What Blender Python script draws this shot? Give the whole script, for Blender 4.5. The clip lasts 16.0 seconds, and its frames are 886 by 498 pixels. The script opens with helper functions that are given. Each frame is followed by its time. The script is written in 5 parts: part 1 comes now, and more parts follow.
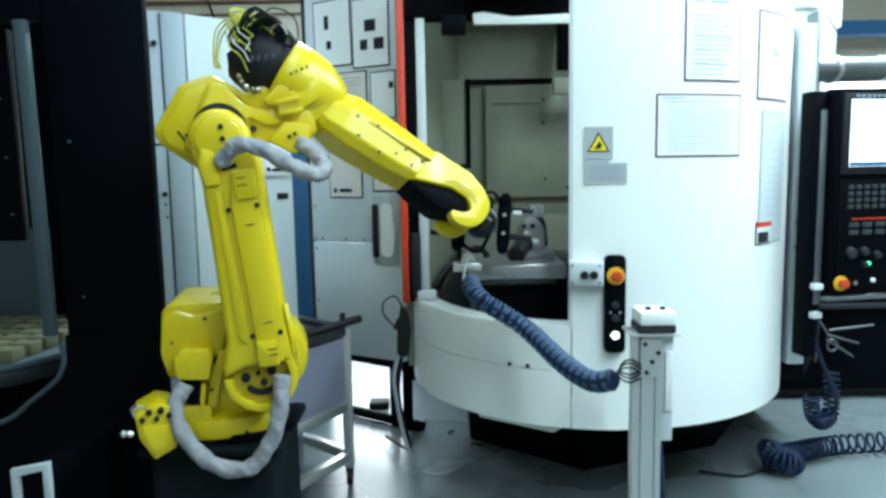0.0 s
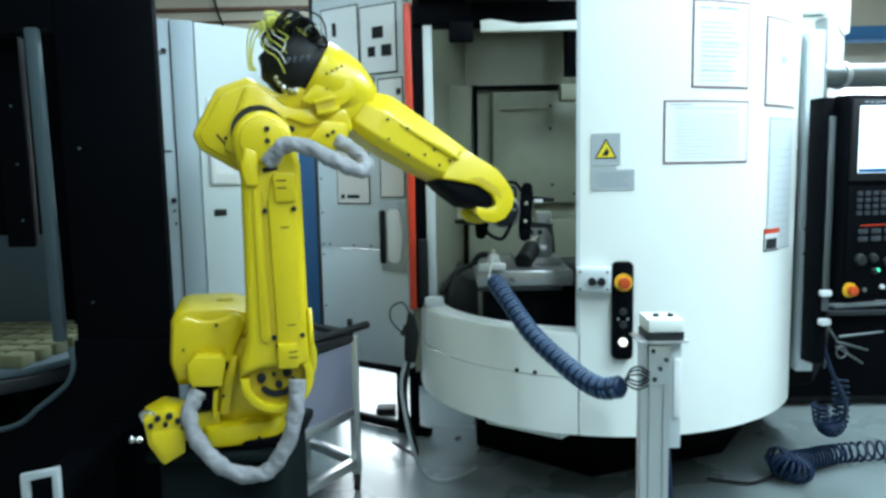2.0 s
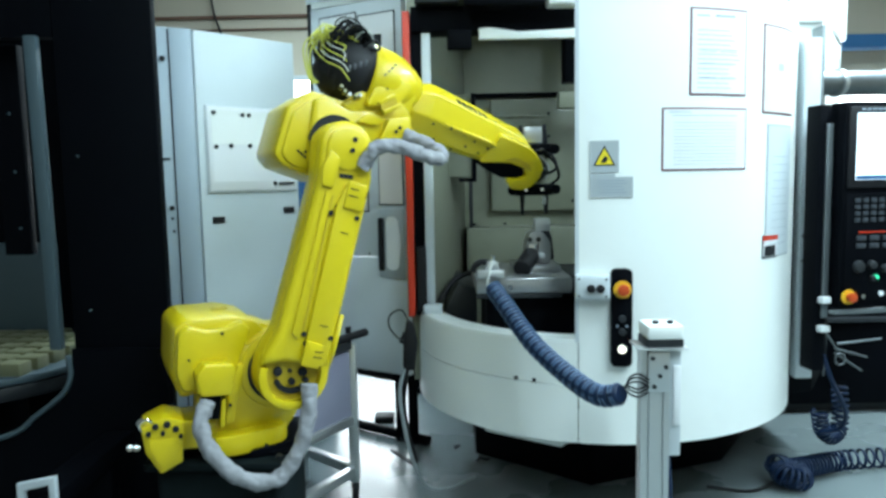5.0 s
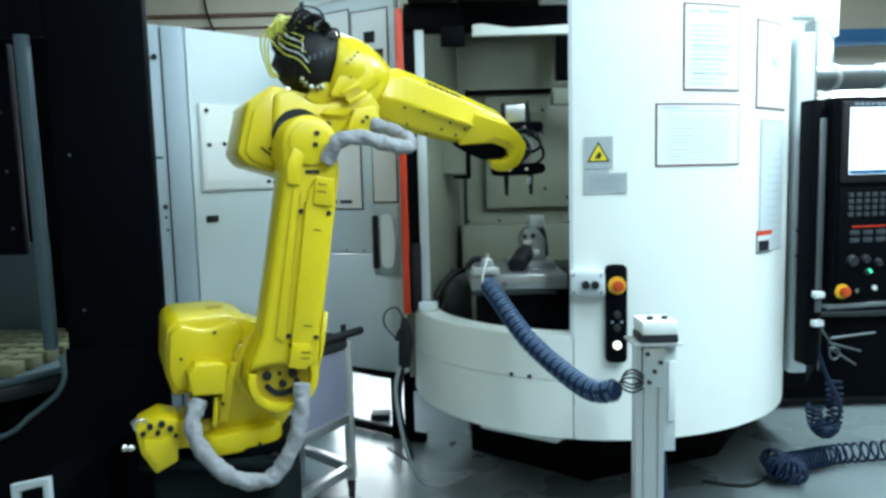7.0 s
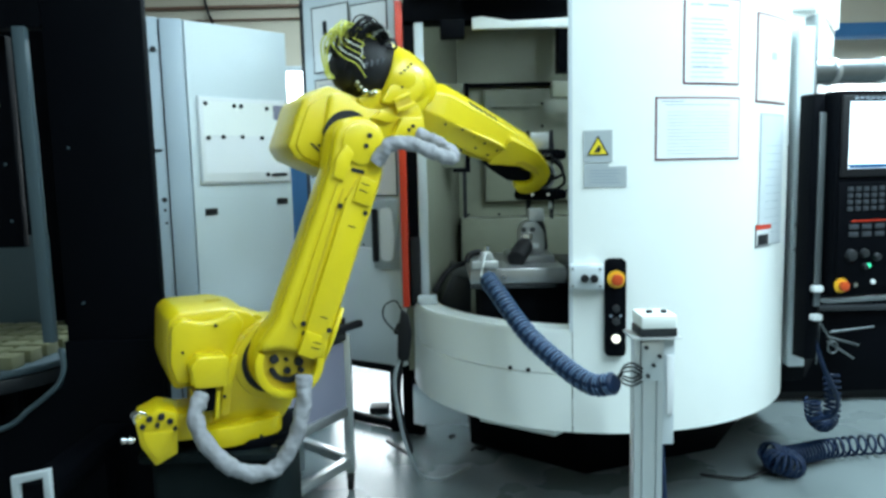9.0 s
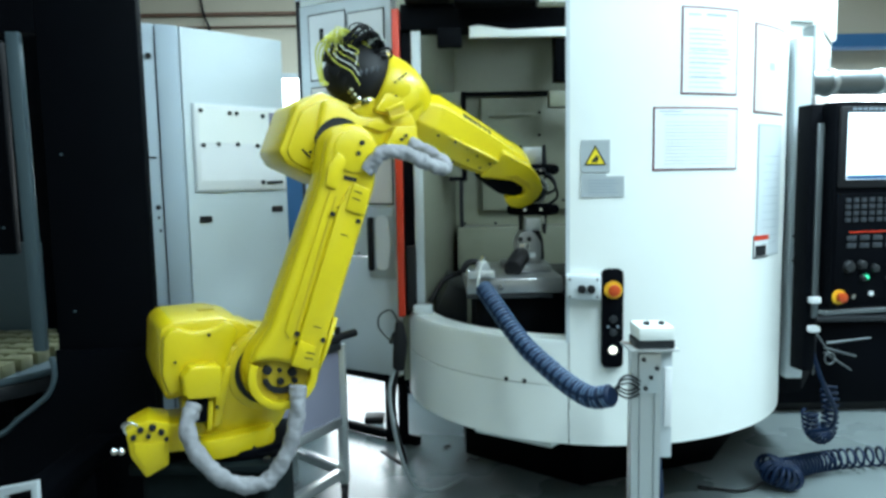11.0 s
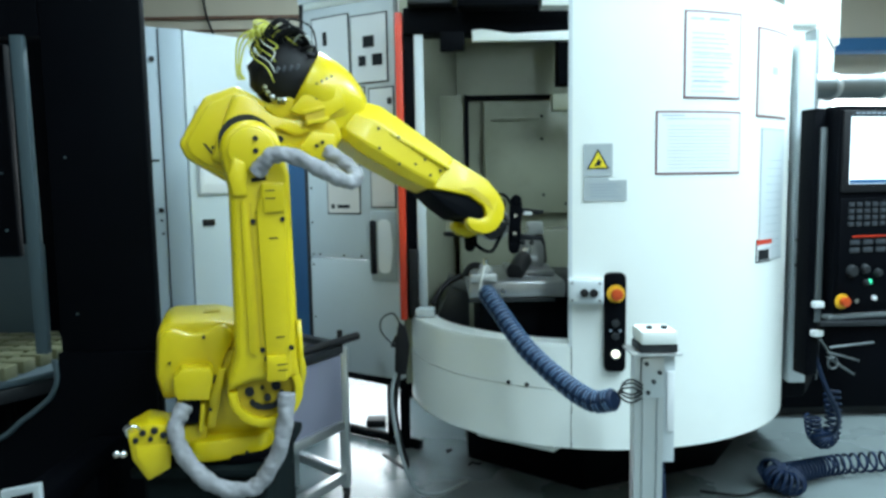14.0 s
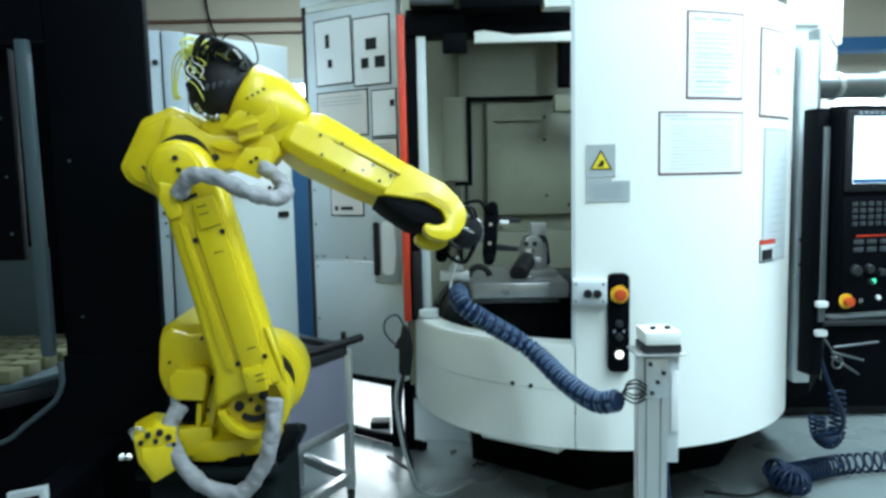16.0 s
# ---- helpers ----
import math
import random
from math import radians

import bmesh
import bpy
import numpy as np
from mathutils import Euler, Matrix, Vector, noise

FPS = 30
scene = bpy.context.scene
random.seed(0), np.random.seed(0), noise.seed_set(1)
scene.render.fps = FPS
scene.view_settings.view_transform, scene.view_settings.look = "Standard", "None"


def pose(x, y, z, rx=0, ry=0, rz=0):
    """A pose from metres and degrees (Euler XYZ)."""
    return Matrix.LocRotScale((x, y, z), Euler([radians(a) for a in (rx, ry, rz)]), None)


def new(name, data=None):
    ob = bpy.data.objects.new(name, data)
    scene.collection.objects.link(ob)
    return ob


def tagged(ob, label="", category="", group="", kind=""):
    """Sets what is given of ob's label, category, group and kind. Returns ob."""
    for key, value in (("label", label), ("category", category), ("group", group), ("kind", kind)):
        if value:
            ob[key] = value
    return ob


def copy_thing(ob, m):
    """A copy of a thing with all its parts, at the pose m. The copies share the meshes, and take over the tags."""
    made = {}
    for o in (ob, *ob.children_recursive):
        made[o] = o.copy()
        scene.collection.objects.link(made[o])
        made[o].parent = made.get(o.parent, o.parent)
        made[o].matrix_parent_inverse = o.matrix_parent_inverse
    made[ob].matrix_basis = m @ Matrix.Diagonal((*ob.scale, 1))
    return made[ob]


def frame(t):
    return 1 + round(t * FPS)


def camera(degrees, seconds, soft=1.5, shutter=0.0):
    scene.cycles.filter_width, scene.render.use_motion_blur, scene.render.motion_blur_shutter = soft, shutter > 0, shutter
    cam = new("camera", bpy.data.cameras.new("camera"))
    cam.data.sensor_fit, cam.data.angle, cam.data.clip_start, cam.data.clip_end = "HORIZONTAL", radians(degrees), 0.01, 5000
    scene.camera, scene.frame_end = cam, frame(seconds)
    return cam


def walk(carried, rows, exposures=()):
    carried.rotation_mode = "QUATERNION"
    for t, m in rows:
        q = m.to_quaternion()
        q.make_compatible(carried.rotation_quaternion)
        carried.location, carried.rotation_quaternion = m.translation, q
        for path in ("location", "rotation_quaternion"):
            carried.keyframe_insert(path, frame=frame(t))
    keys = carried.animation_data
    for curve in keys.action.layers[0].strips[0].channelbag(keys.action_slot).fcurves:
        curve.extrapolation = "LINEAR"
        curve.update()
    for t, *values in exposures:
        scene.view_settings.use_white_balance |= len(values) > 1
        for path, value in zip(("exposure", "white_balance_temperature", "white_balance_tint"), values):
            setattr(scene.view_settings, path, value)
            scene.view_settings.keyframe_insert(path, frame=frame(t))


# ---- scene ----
cam = camera(64.19, 16.0, soft=3.0)
WALK = [
    (0.0, pose(0.0031, -0.0010, 1.3833, 83.213, 1.041, -0.068)),
    (0.5, pose(0.0025, -0.0030, 1.3840, 83.313, 0.979, 0.001)),
    (1.0, pose(0.0017, -0.0036, 1.3840, 83.503, 0.990, 0.220)),
    (1.5, pose(0.0009, -0.0037, 1.3851, 83.596, 1.039, 0.443)),
    (2.0, pose(-0.0002, -0.0048, 1.3870, 83.662, 1.056, 0.458)),
    (2.5, pose(-0.0027, -0.0060, 1.3867, 83.651, 1.116, 0.366)),
    (3.0, pose(-0.0040, -0.0066, 1.3861, 83.654, 1.105, 0.457)),
    (3.5, pose(-0.0041, -0.0069, 1.3869, 84.060, 1.151, 0.334)),
    (4.0, pose(-0.0051, -0.0057, 1.3869, 84.102, 0.988, 0.318)),
    (6.5, pose(0.0004, 0.0005, 1.3830, 84.557, 1.485, 0.059)),
    (7.0, pose(-0.0000, 0.0002, 1.3848, 84.052, 1.452, -0.122)),
    (7.5, pose(-0.0000, 0.0002, 1.3840, 83.870, 1.484, -0.061)),
    (8.0, pose(-0.0000, 0.0002, 1.3840, 83.815, 1.408, -0.042)),
    (8.5, pose(0.0005, 0.0004, 1.3836, 83.740, 1.299, -0.092)),
    (9.0, pose(-0.0005, 0.0001, 1.3849, 83.518, 1.342, -0.181)),
    (11.5, pose(0.0013, 0.0224, 1.3896, 84.296, 0.971, -0.489)),
    (12.0, pose(0.0018, 0.0221, 1.3901, 84.432, 0.982, -0.564)),
    (12.5, pose(0.0012, 0.0222, 1.3904, 84.580, 0.865, -0.582)),
    (13.0, pose(0.0000, 0.0219, 1.3901, 84.566, 0.968, -0.411)),
    (13.5, pose(-0.0012, 0.0212, 1.3896, 84.579, 0.985, -0.438)),
    (14.0, pose(-0.0008, 0.0205, 1.3901, 84.390, 0.920, -0.269)),
    (14.5, pose(-0.0010, 0.0187, 1.3908, 84.423, 0.985, -0.111)),
    (15.0, pose(-0.0010, 0.0185, 1.3915, 84.622, 0.944, -0.198)),
    (15.5, pose(-0.0019, 0.0180, 1.3913, 84.704, 0.964, -0.313)),
    (16.0, pose(-0.0021, 0.0168, 1.3912, 84.495, 1.203, -0.050)),
]
walk(cam, WALK)

# ---------------------------------------------------------------- light
world = bpy.data.worlds.new("world")
scene.world = world
world.use_nodes = True
world.node_tree.nodes["Background"].inputs[0].default_value = (0.75, 0.9, 1.0, 1)
world.node_tree.nodes["Background"].inputs[1].default_value = 0.15
scene.view_settings.exposure = 0.0


def ceiling_lamp(x, y, w, d, power, z=3.38):
    data = bpy.data.lights.new("ceiling_tube", "AREA")
    data.shape, data.size, data.size_y = "RECTANGLE", w, d
    data.energy, data.color = power, (0.68, 0.91, 1.0)
    ob = new("ceiling_tube", data)
    ob.matrix_world = pose(x, y, z)
    return ob


for lx, ly, lp in ((-1.0, -0.6, 30), (1.2, -0.6, 85), (1.4, 1.3, 70), (-0.5, 1.5, 24), (-0.9, 3.9, 40), (2.7, 2.9, 205), (-0.6, 4.75, 120), (2.6, 0.8, 70)):
    ceiling_lamp(lx, ly, 0.3, 1.5, lp)


# ---------------------------------------------------------------- materials
def mat(name, col, rough=0.5, metal=0.0, var=0.08, scale=6.0, bump=0.05, grain=220.0, dirt=0.0, coat=0.0, emit=0.0, spec=0.5):
    m = bpy.data.materials.new(name)
    m.use_nodes = True
    nt = m.node_tree
    N, L = nt.nodes, nt.links
    b = N["Principled BSDF"]
    b.inputs["Roughness"].default_value, b.inputs["Metallic"].default_value = rough, metal
    b.inputs["Coat Weight"].default_value = coat
    b.inputs["Specular IOR Level"].default_value = spec
    tc = N.new("ShaderNodeTexCoord")
    n1 = N.new("ShaderNodeTexNoise")
    n1.inputs["Scale"].default_value, n1.inputs["Detail"].default_value = scale, 6
    n2 = N.new("ShaderNodeTexNoise")
    n2.inputs["Scale"].default_value, n2.inputs["Detail"].default_value = grain, 3
    L.new(tc.outputs["Object"], n1.inputs["Vector"])
    L.new(tc.outputs["Object"], n2.inputs["Vector"])
    ramp = N.new("ShaderNodeMix")
    ramp.data_type = "RGBA"
    ramp.inputs[6].default_value = (*[c * (1 - var) for c in col], 1)
    ramp.inputs[7].default_value = (*[min(1, c * (1 + var)) for c in col], 1)
    L.new(n1.outputs["Fac"], ramp.inputs[0])
    out = ramp.outputs[2]
    if dirt:
        n3 = N.new("ShaderNodeTexNoise")
        n3.inputs["Scale"].default_value, n3.inputs["Detail"].default_value = scale * 2.3, 9
        L.new(tc.outputs["Object"], n3.inputs["Vector"])
        cr = N.new("ShaderNodeValToRGB")
        cr.color_ramp.elements[0].position, cr.color_ramp.elements[1].position = 0.55, 0.75
        L.new(n3.outputs["Fac"], cr.inputs[0])
        mul = N.new("ShaderNodeMath")
        mul.operation = "MULTIPLY"
        mul.inputs[1].default_value = dirt
        L.new(cr.outputs[0], mul.inputs[0])
        mix = N.new("ShaderNodeMix")
        mix.data_type = "RGBA"
        mix.inputs[7].default_value = (*[c * 0.35 for c in col], 1)
        L.new(mul.outputs[0], mix.inputs[0])
        L.new(out, mix.inputs[6])
        out = mix.outputs[2]
    L.new(out, b.inputs["Base Color"])
    rr = N.new("ShaderNodeMapRange")
    rr.inputs[3].default_value, rr.inputs[4].default_value = max(0.02, rough - 0.08), min(1, rough + 0.1)
    L.new(n1.outputs["Fac"], rr.inputs[0])
    L.new(rr.outputs[0], b.inputs["Roughness"])
    if bump:
        bp = N.new("ShaderNodeBump")
        bp.inputs["Strength"].default_value, bp.inputs["Distance"].default_value = bump, 0.002
        L.new(n2.outputs["Fac"], bp.inputs["Height"])
        L.new(bp.outputs[0], b.inputs["Normal"])
    if emit:
        b.inputs["Emission Color"].default_value, b.inputs["Emission Strength"].default_value = (*col, 1), emit
    return m


YELLOW = mat("robot_yellow", (0.64, 0.49, 0.004), 0.36, var=0.06, coat=0.12, bump=0.04, dirt=0.06)
WHITE = mat("machine_white", (0.78, 0.81, 0.79), 0.35, var=0.03, scale=2.5, bump=0.03, dirt=0.04)
# cream with the chamber's inner shade already in the colour
CREAMSHADE = mat("chamber_cream_shaded", (0.25, 0.26, 0.195), 0.42, var=0.08, scale=3, dirt=0.2)
PANELGREY = mat("panel_grey_white", (0.55, 0.6, 0.63), 0.4, var=0.04, scale=3, dirt=0.06)
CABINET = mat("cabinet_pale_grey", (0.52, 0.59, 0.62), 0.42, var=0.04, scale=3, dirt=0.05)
# darker copy of the cabinet grey, shade painted on the side faces
CABSIDE = mat("cabinet_side_shaded", (0.32, 0.39, 0.45), 0.45, var=0.06, scale=3)
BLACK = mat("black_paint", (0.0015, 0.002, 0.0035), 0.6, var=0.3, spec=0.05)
RUBBER = mat("black_rubber", (0.007, 0.007, 0.009), 0.6, var=0.3, spec=0.3)
DARK = mat("dark_steel", (0.02, 0.023, 0.027), 0.45, 0.3, var=0.3, dirt=0.3)
RED = mat("red_strip", (0.62, 0.045, 0.015), 0.4, var=0.1)
ALU = mat("aluminium", (0.62, 0.64, 0.65), 0.33, 0.85, var=0.08, bump=0.08)
STEEL = mat("machined_steel", (0.42, 0.43, 0.44), 0.3, 0.8, var=0.2, scale=15, dirt=0.2)
GALV = mat("galvanised_steel", (0.22, 0.24, 0.25), 0.38, 0.9, var=0.2, scale=12)
CHROME = mat("chrome", (0.75, 0.76, 0.77), 0.12, 1.0, var=0.05)
SLEEVE = mat("grey_fabric_sleeve", (0.27, 0.27, 0.29), 0.7, var=0.35, scale=26, bump=0.9, grain=60)
BLUEHOSE = mat("blue_hose", (0.004, 0.016, 0.05), 0.45, var=0.2, scale=30, spec=0.3)
BLUELIGHT = mat("pale_blue_hose_rib", (0.07, 0.13, 0.23), 0.4, var=0.2, scale=30)
BLUEPAINT = mat("blue_paint", (0.02, 0.12, 0.28), 0.45, var=0.1)
PAPER = mat("paper", (0.72, 0.74, 0.76), 0.6, var=0.03)
PAPERPINK = mat("paper_pinkish", (0.62, 0.58, 0.55), 0.6, var=0.05)
PAPERBORDER = mat("paper_sleeve_border", (0.16, 0.045, 0.055), 0.4, var=0.2)
INK = mat("pale_ink", (0.25, 0.3, 0.36), 0.6)
INKDARK = mat("dark_ink", (0.012, 0.014, 0.017), 0.6, spec=0.25)
PURPLE = mat("lilac_grey_panel", (0.21, 0.21, 0.28), 0.55, var=0.08)
WALLCREAM = mat("wall_cream", (0.55, 0.5, 0.4), 0.8, var=0.06, scale=2, bump=0.2)
CEIL = mat("ceiling_grey", (0.5, 0.53, 0.55), 0.85, var=0.05)
FLOORM = mat("epoxy_floor", (0.17, 0.2, 0.205), 0.27, var=0.14, scale=1.6, bump=0.06, grain=40, dirt=0.25)
YLABEL = mat("label_yellow", (0.8, 0.62, 0.02), 0.4)
GREYLABEL = mat("label_grey", (0.36, 0.4, 0.42), 0.45, var=0.1)
ESTOPR = mat("estop_red", (0.5, 0.06, 0.01), 0.35)
ESTOPY = mat("estop_yellow", (0.75, 0.42, 0.02), 0.4)
SCREEN = mat("screen_glow", (0.75, 0.9, 1.0), 0.3, var=0.02, emit=1.1)
LEDW = mat("lamp_white_glow", (1.0, 0.95, 0.75), 0.3, emit=2.5)
LEDG = mat("lamp_green_glow", (0.05, 0.8, 0.4), 0.3, emit=1.2)
# brass toned down so the blanks carry the cell's dimness; plugs share it
BRASSY = mat("blank_brass_dimmed", (0.19, 0.19, 0.11), 0.45, 0.3, var=0.15)
CABLEY = mat("cable_yellow", (0.52, 0.52, 0.06), 0.5)
CABLEW = mat("cable_white", (0.6, 0.62, 0.6), 0.45)
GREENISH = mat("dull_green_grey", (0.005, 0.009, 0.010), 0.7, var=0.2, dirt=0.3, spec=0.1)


# ---------------------------------------------------------------- mesh helpers
BULGE = 0.055  # the round front is a little wider towards +x


def empty(name, m=None, label="", category="", group="", kind=""):
    ob = new(name)
    ob.empty_display_size = 0.1
    if m is not None:
        ob.matrix_world = m
    return tagged(ob, label, category, group, kind)


def part(name, bm, material, parent=None, label="", m=None):
    me = bpy.data.meshes.new(name)
    bm.normal_update()
    bm.to_mesh(me)
    bm.free()
    for x in (material if isinstance(material, (list, tuple)) else [material]):
        me.materials.append(x)
    ob = new(name, me)
    if parent is not None:
        ob.parent = parent
    if m is not None:
        ob.matrix_basis = m
    if label:
        ob["label"] = label
    return ob


def smooth(bm, deg=35):
    for f in bm.faces:
        f.smooth = True
    for e in bm.edges:
        e.smooth = len(e.link_faces) == 2 and e.calc_face_angle(0) < radians(deg)
    return bm


def box(x0, x1, y0, y1, z0, z1, bev=0.0, bm=None, seg=2, m=None):
    out = bm or bmesh.new()
    b = bmesh.new()
    bmesh.ops.create_cube(b, size=1)
    for v in b.verts:
        v.co = Vector(((x0 + x1) / 2 + v.co.x * (x1 - x0), (y0 + y1) / 2 + v.co.y * (y1 - y0), (z0 + z1) / 2 + v.co.z * (z1 - z0)))
    if bev:
        bmesh.ops.bevel(b, geom=b.edges[:], offset=min(bev, 0.45 * min(abs(x1 - x0), abs(y1 - y0), abs(z1 - z0))), segments=seg, profile=0.5, affect="EDGES")
        smooth(b, 40)
    return merge(out, b, m)


def merge(out, b, m=None):
    if m is not None:
        bmesh.ops.transform(b, matrix=m, verts=b.verts[:])
    me = bpy.data.meshes.new("tmp")
    b.to_mesh(me)
    b.free()
    out.from_mesh(me)
    bpy.data.meshes.remove(me)
    return out


def cyl(p0, p1, r, r2=None, n=24, bm=None, bev=0.0):
    out = bm or bmesh.new()
    p0, p1 = Vector(p0), Vector(p1)
    d = p1 - p0
    b = bmesh.new()
    bmesh.ops.create_cone(b, cap_ends=True, segments=n, radius1=r, radius2=r if r2 is None else r2, depth=d.length)
    if bev:
        rims = [e for e in b.edges if len(e.link_faces) == 2 and any(len(f.verts) > 4 for f in e.link_faces)]
        bmesh.ops.bevel(b, geom=rims, offset=bev, segments=2, profile=0.5, affect="EDGES")
    smooth(b, 40)
    q = d.to_track_quat("Z", "Y").to_matrix().to_4x4()
    return merge(out, b, Matrix.Translation((p0 + p1) / 2) @ q)


def prism(pts, a0, a1, axis="y", bev=0.0, bm=None, seg=2):
    """A closed outline of (u, w) drawn out along an axis: y takes (x, z), x takes (y, z), z takes (x, y)."""
    out = bm or bmesh.new()
    b = bmesh.new()

    def at(u, w, a):
        return {"y": (u, a, w), "x": (a, u, w), "z": (u, w, a)}[axis]
    lo = [b.verts.new(at(u, w, a0)) for u, w in pts]
    hi = [b.verts.new(at(u, w, a1)) for u, w in pts]
    n = len(pts)
    for i in range(n):
        b.faces.new((lo[i], lo[(i + 1) % n], hi[(i + 1) % n], hi[i]))
    b.faces.new(lo[::-1])
    b.faces.new(hi)
    bmesh.ops.recalc_face_normals(b, faces=b.faces[:])
    if bev:
        rims = [e for e in b.edges if any(len(f.verts) > 4 or n <= 4 for f in e.link_faces)]
        bmesh.ops.bevel(b, geom=rims, offset=bev, segments=seg, profile=0.5, affect="EDGES", clamp_overlap=True)
    smooth(b, 32)
    return merge(out, b)


def rounded(pts, r, n=5):
    """An outline with its corners rounded off."""
    out = []
    for i, p in enumerate(pts):
        a, b, c = Vector(pts[i - 1]), Vector(p), Vector(pts[(i + 1) % len(pts)])
        rr = min(r, (a - b).length * 0.45, (c - b).length * 0.45)
        s, e = b + (a - b).normalized() * rr, b + (c - b).normalized() * rr
        for k in range(n + 1):
            t = k / n
            out.append(tuple(s * (1 - t) ** 2 + b * 2 * t * (1 - t) + e * t * t))
    return out


def spline(pts, n=12):
    pts = [Vector(p) for p in pts]
    ext = [pts[0] * 2 - pts[1]] + pts + [pts[-1] * 2 - pts[-2]]
    out = []
    for i in range(1, len(ext) - 2):
        a, b, c, d = ext[i - 1:i + 3]
        for k in range(n):
            t = k / n
            out.append(0.5 * (2 * b + (c - a) * t + (2 * a - 5 * b + 4 * c - d) * t * t + (3 * b - a - 3 * c + d) * t ** 3))
    return out + [pts[-1]]


def tube(pts, r, n=8, bm=None, radii=None):
    out = bm or bmesh.new()
    b = bmesh.new()
    pts = [Vector(p) for p in pts]
    rings, up = [], None
    for i, p in enumerate(pts):
        d = (pts[min(i + 1, len(pts) - 1)] - pts[max(i - 1, 0)]).normalized()
        if up is None:
            up = d.orthogonal().normalized()
        up = (up - d * up.dot(d)).normalized()
        w = d.cross(up)
        rr = radii[i] if radii else r
        rings.append([b.verts.new(p + (up * math.cos(2 * math.pi * k / n) + w * math.sin(2 * math.pi * k / n)) * rr) for k in range(n)])
    for r0, r1 in zip(rings, rings[1:]):
        for k in range(n):
            b.faces.new((r0[k], r0[(k + 1) % n], r1[(k + 1) % n], r1[k])).smooth = True
    b.faces.new(rings[0][::-1])
    b.faces.new(rings[-1])
    return merge(out, b)


def arc_wall(cx, cy, r, th, f0, f1, z0, z1, n=40, bm=None, bev=0.0):
    """A piece of an upright round wall; angles in degrees, 0 towards -y, positive towards +x."""
    out = bm or bmesh.new()

    def at(rr, k):
        f = radians(f0 + (f1 - f0) * k / n)
        return (cx + (rr + (BULGE if f > 0 else 0.0)) * math.sin(f), cy - rr * math.cos(f))
    pts = [at(r, k) for k in range(n + 1)] + [at(r - th, k) for k in range(n, -1, -1)]
    b = bmesh.new()
    lo = [b.verts.new((x, y, z0)) for x, y in pts]
    hi = [b.verts.new((x, y, z1)) for x, y in pts]
    m = len(pts)
    for i in range(m):
        b.faces.new((lo[i], lo[(i + 1) % m], hi[(i + 1) % m], hi[i]))
    for i in range(n):
        b.faces.new((lo[i + 1], lo[i], lo[m - 1 - i], lo[m - 2 - i]))
        b.faces.new((hi[i], hi[i + 1], hi[m - 2 - i], hi[m - 1 - i]))
    bmesh.ops.recalc_face_normals(b, faces=b.faces[:])
    smooth(b, 30)
    return merge(out, b)


def thing(name, bm, material, label, category, group="", m=None, kind=""):
    return tagged(part(name, bm, material, None, "", m), label, category, group, kind)


def share(ob, name, parent, m):
    """Another object on the same mesh, under parent."""
    o = new(name, ob.data)
    o.parent, o.matrix_basis = parent, m
    return o


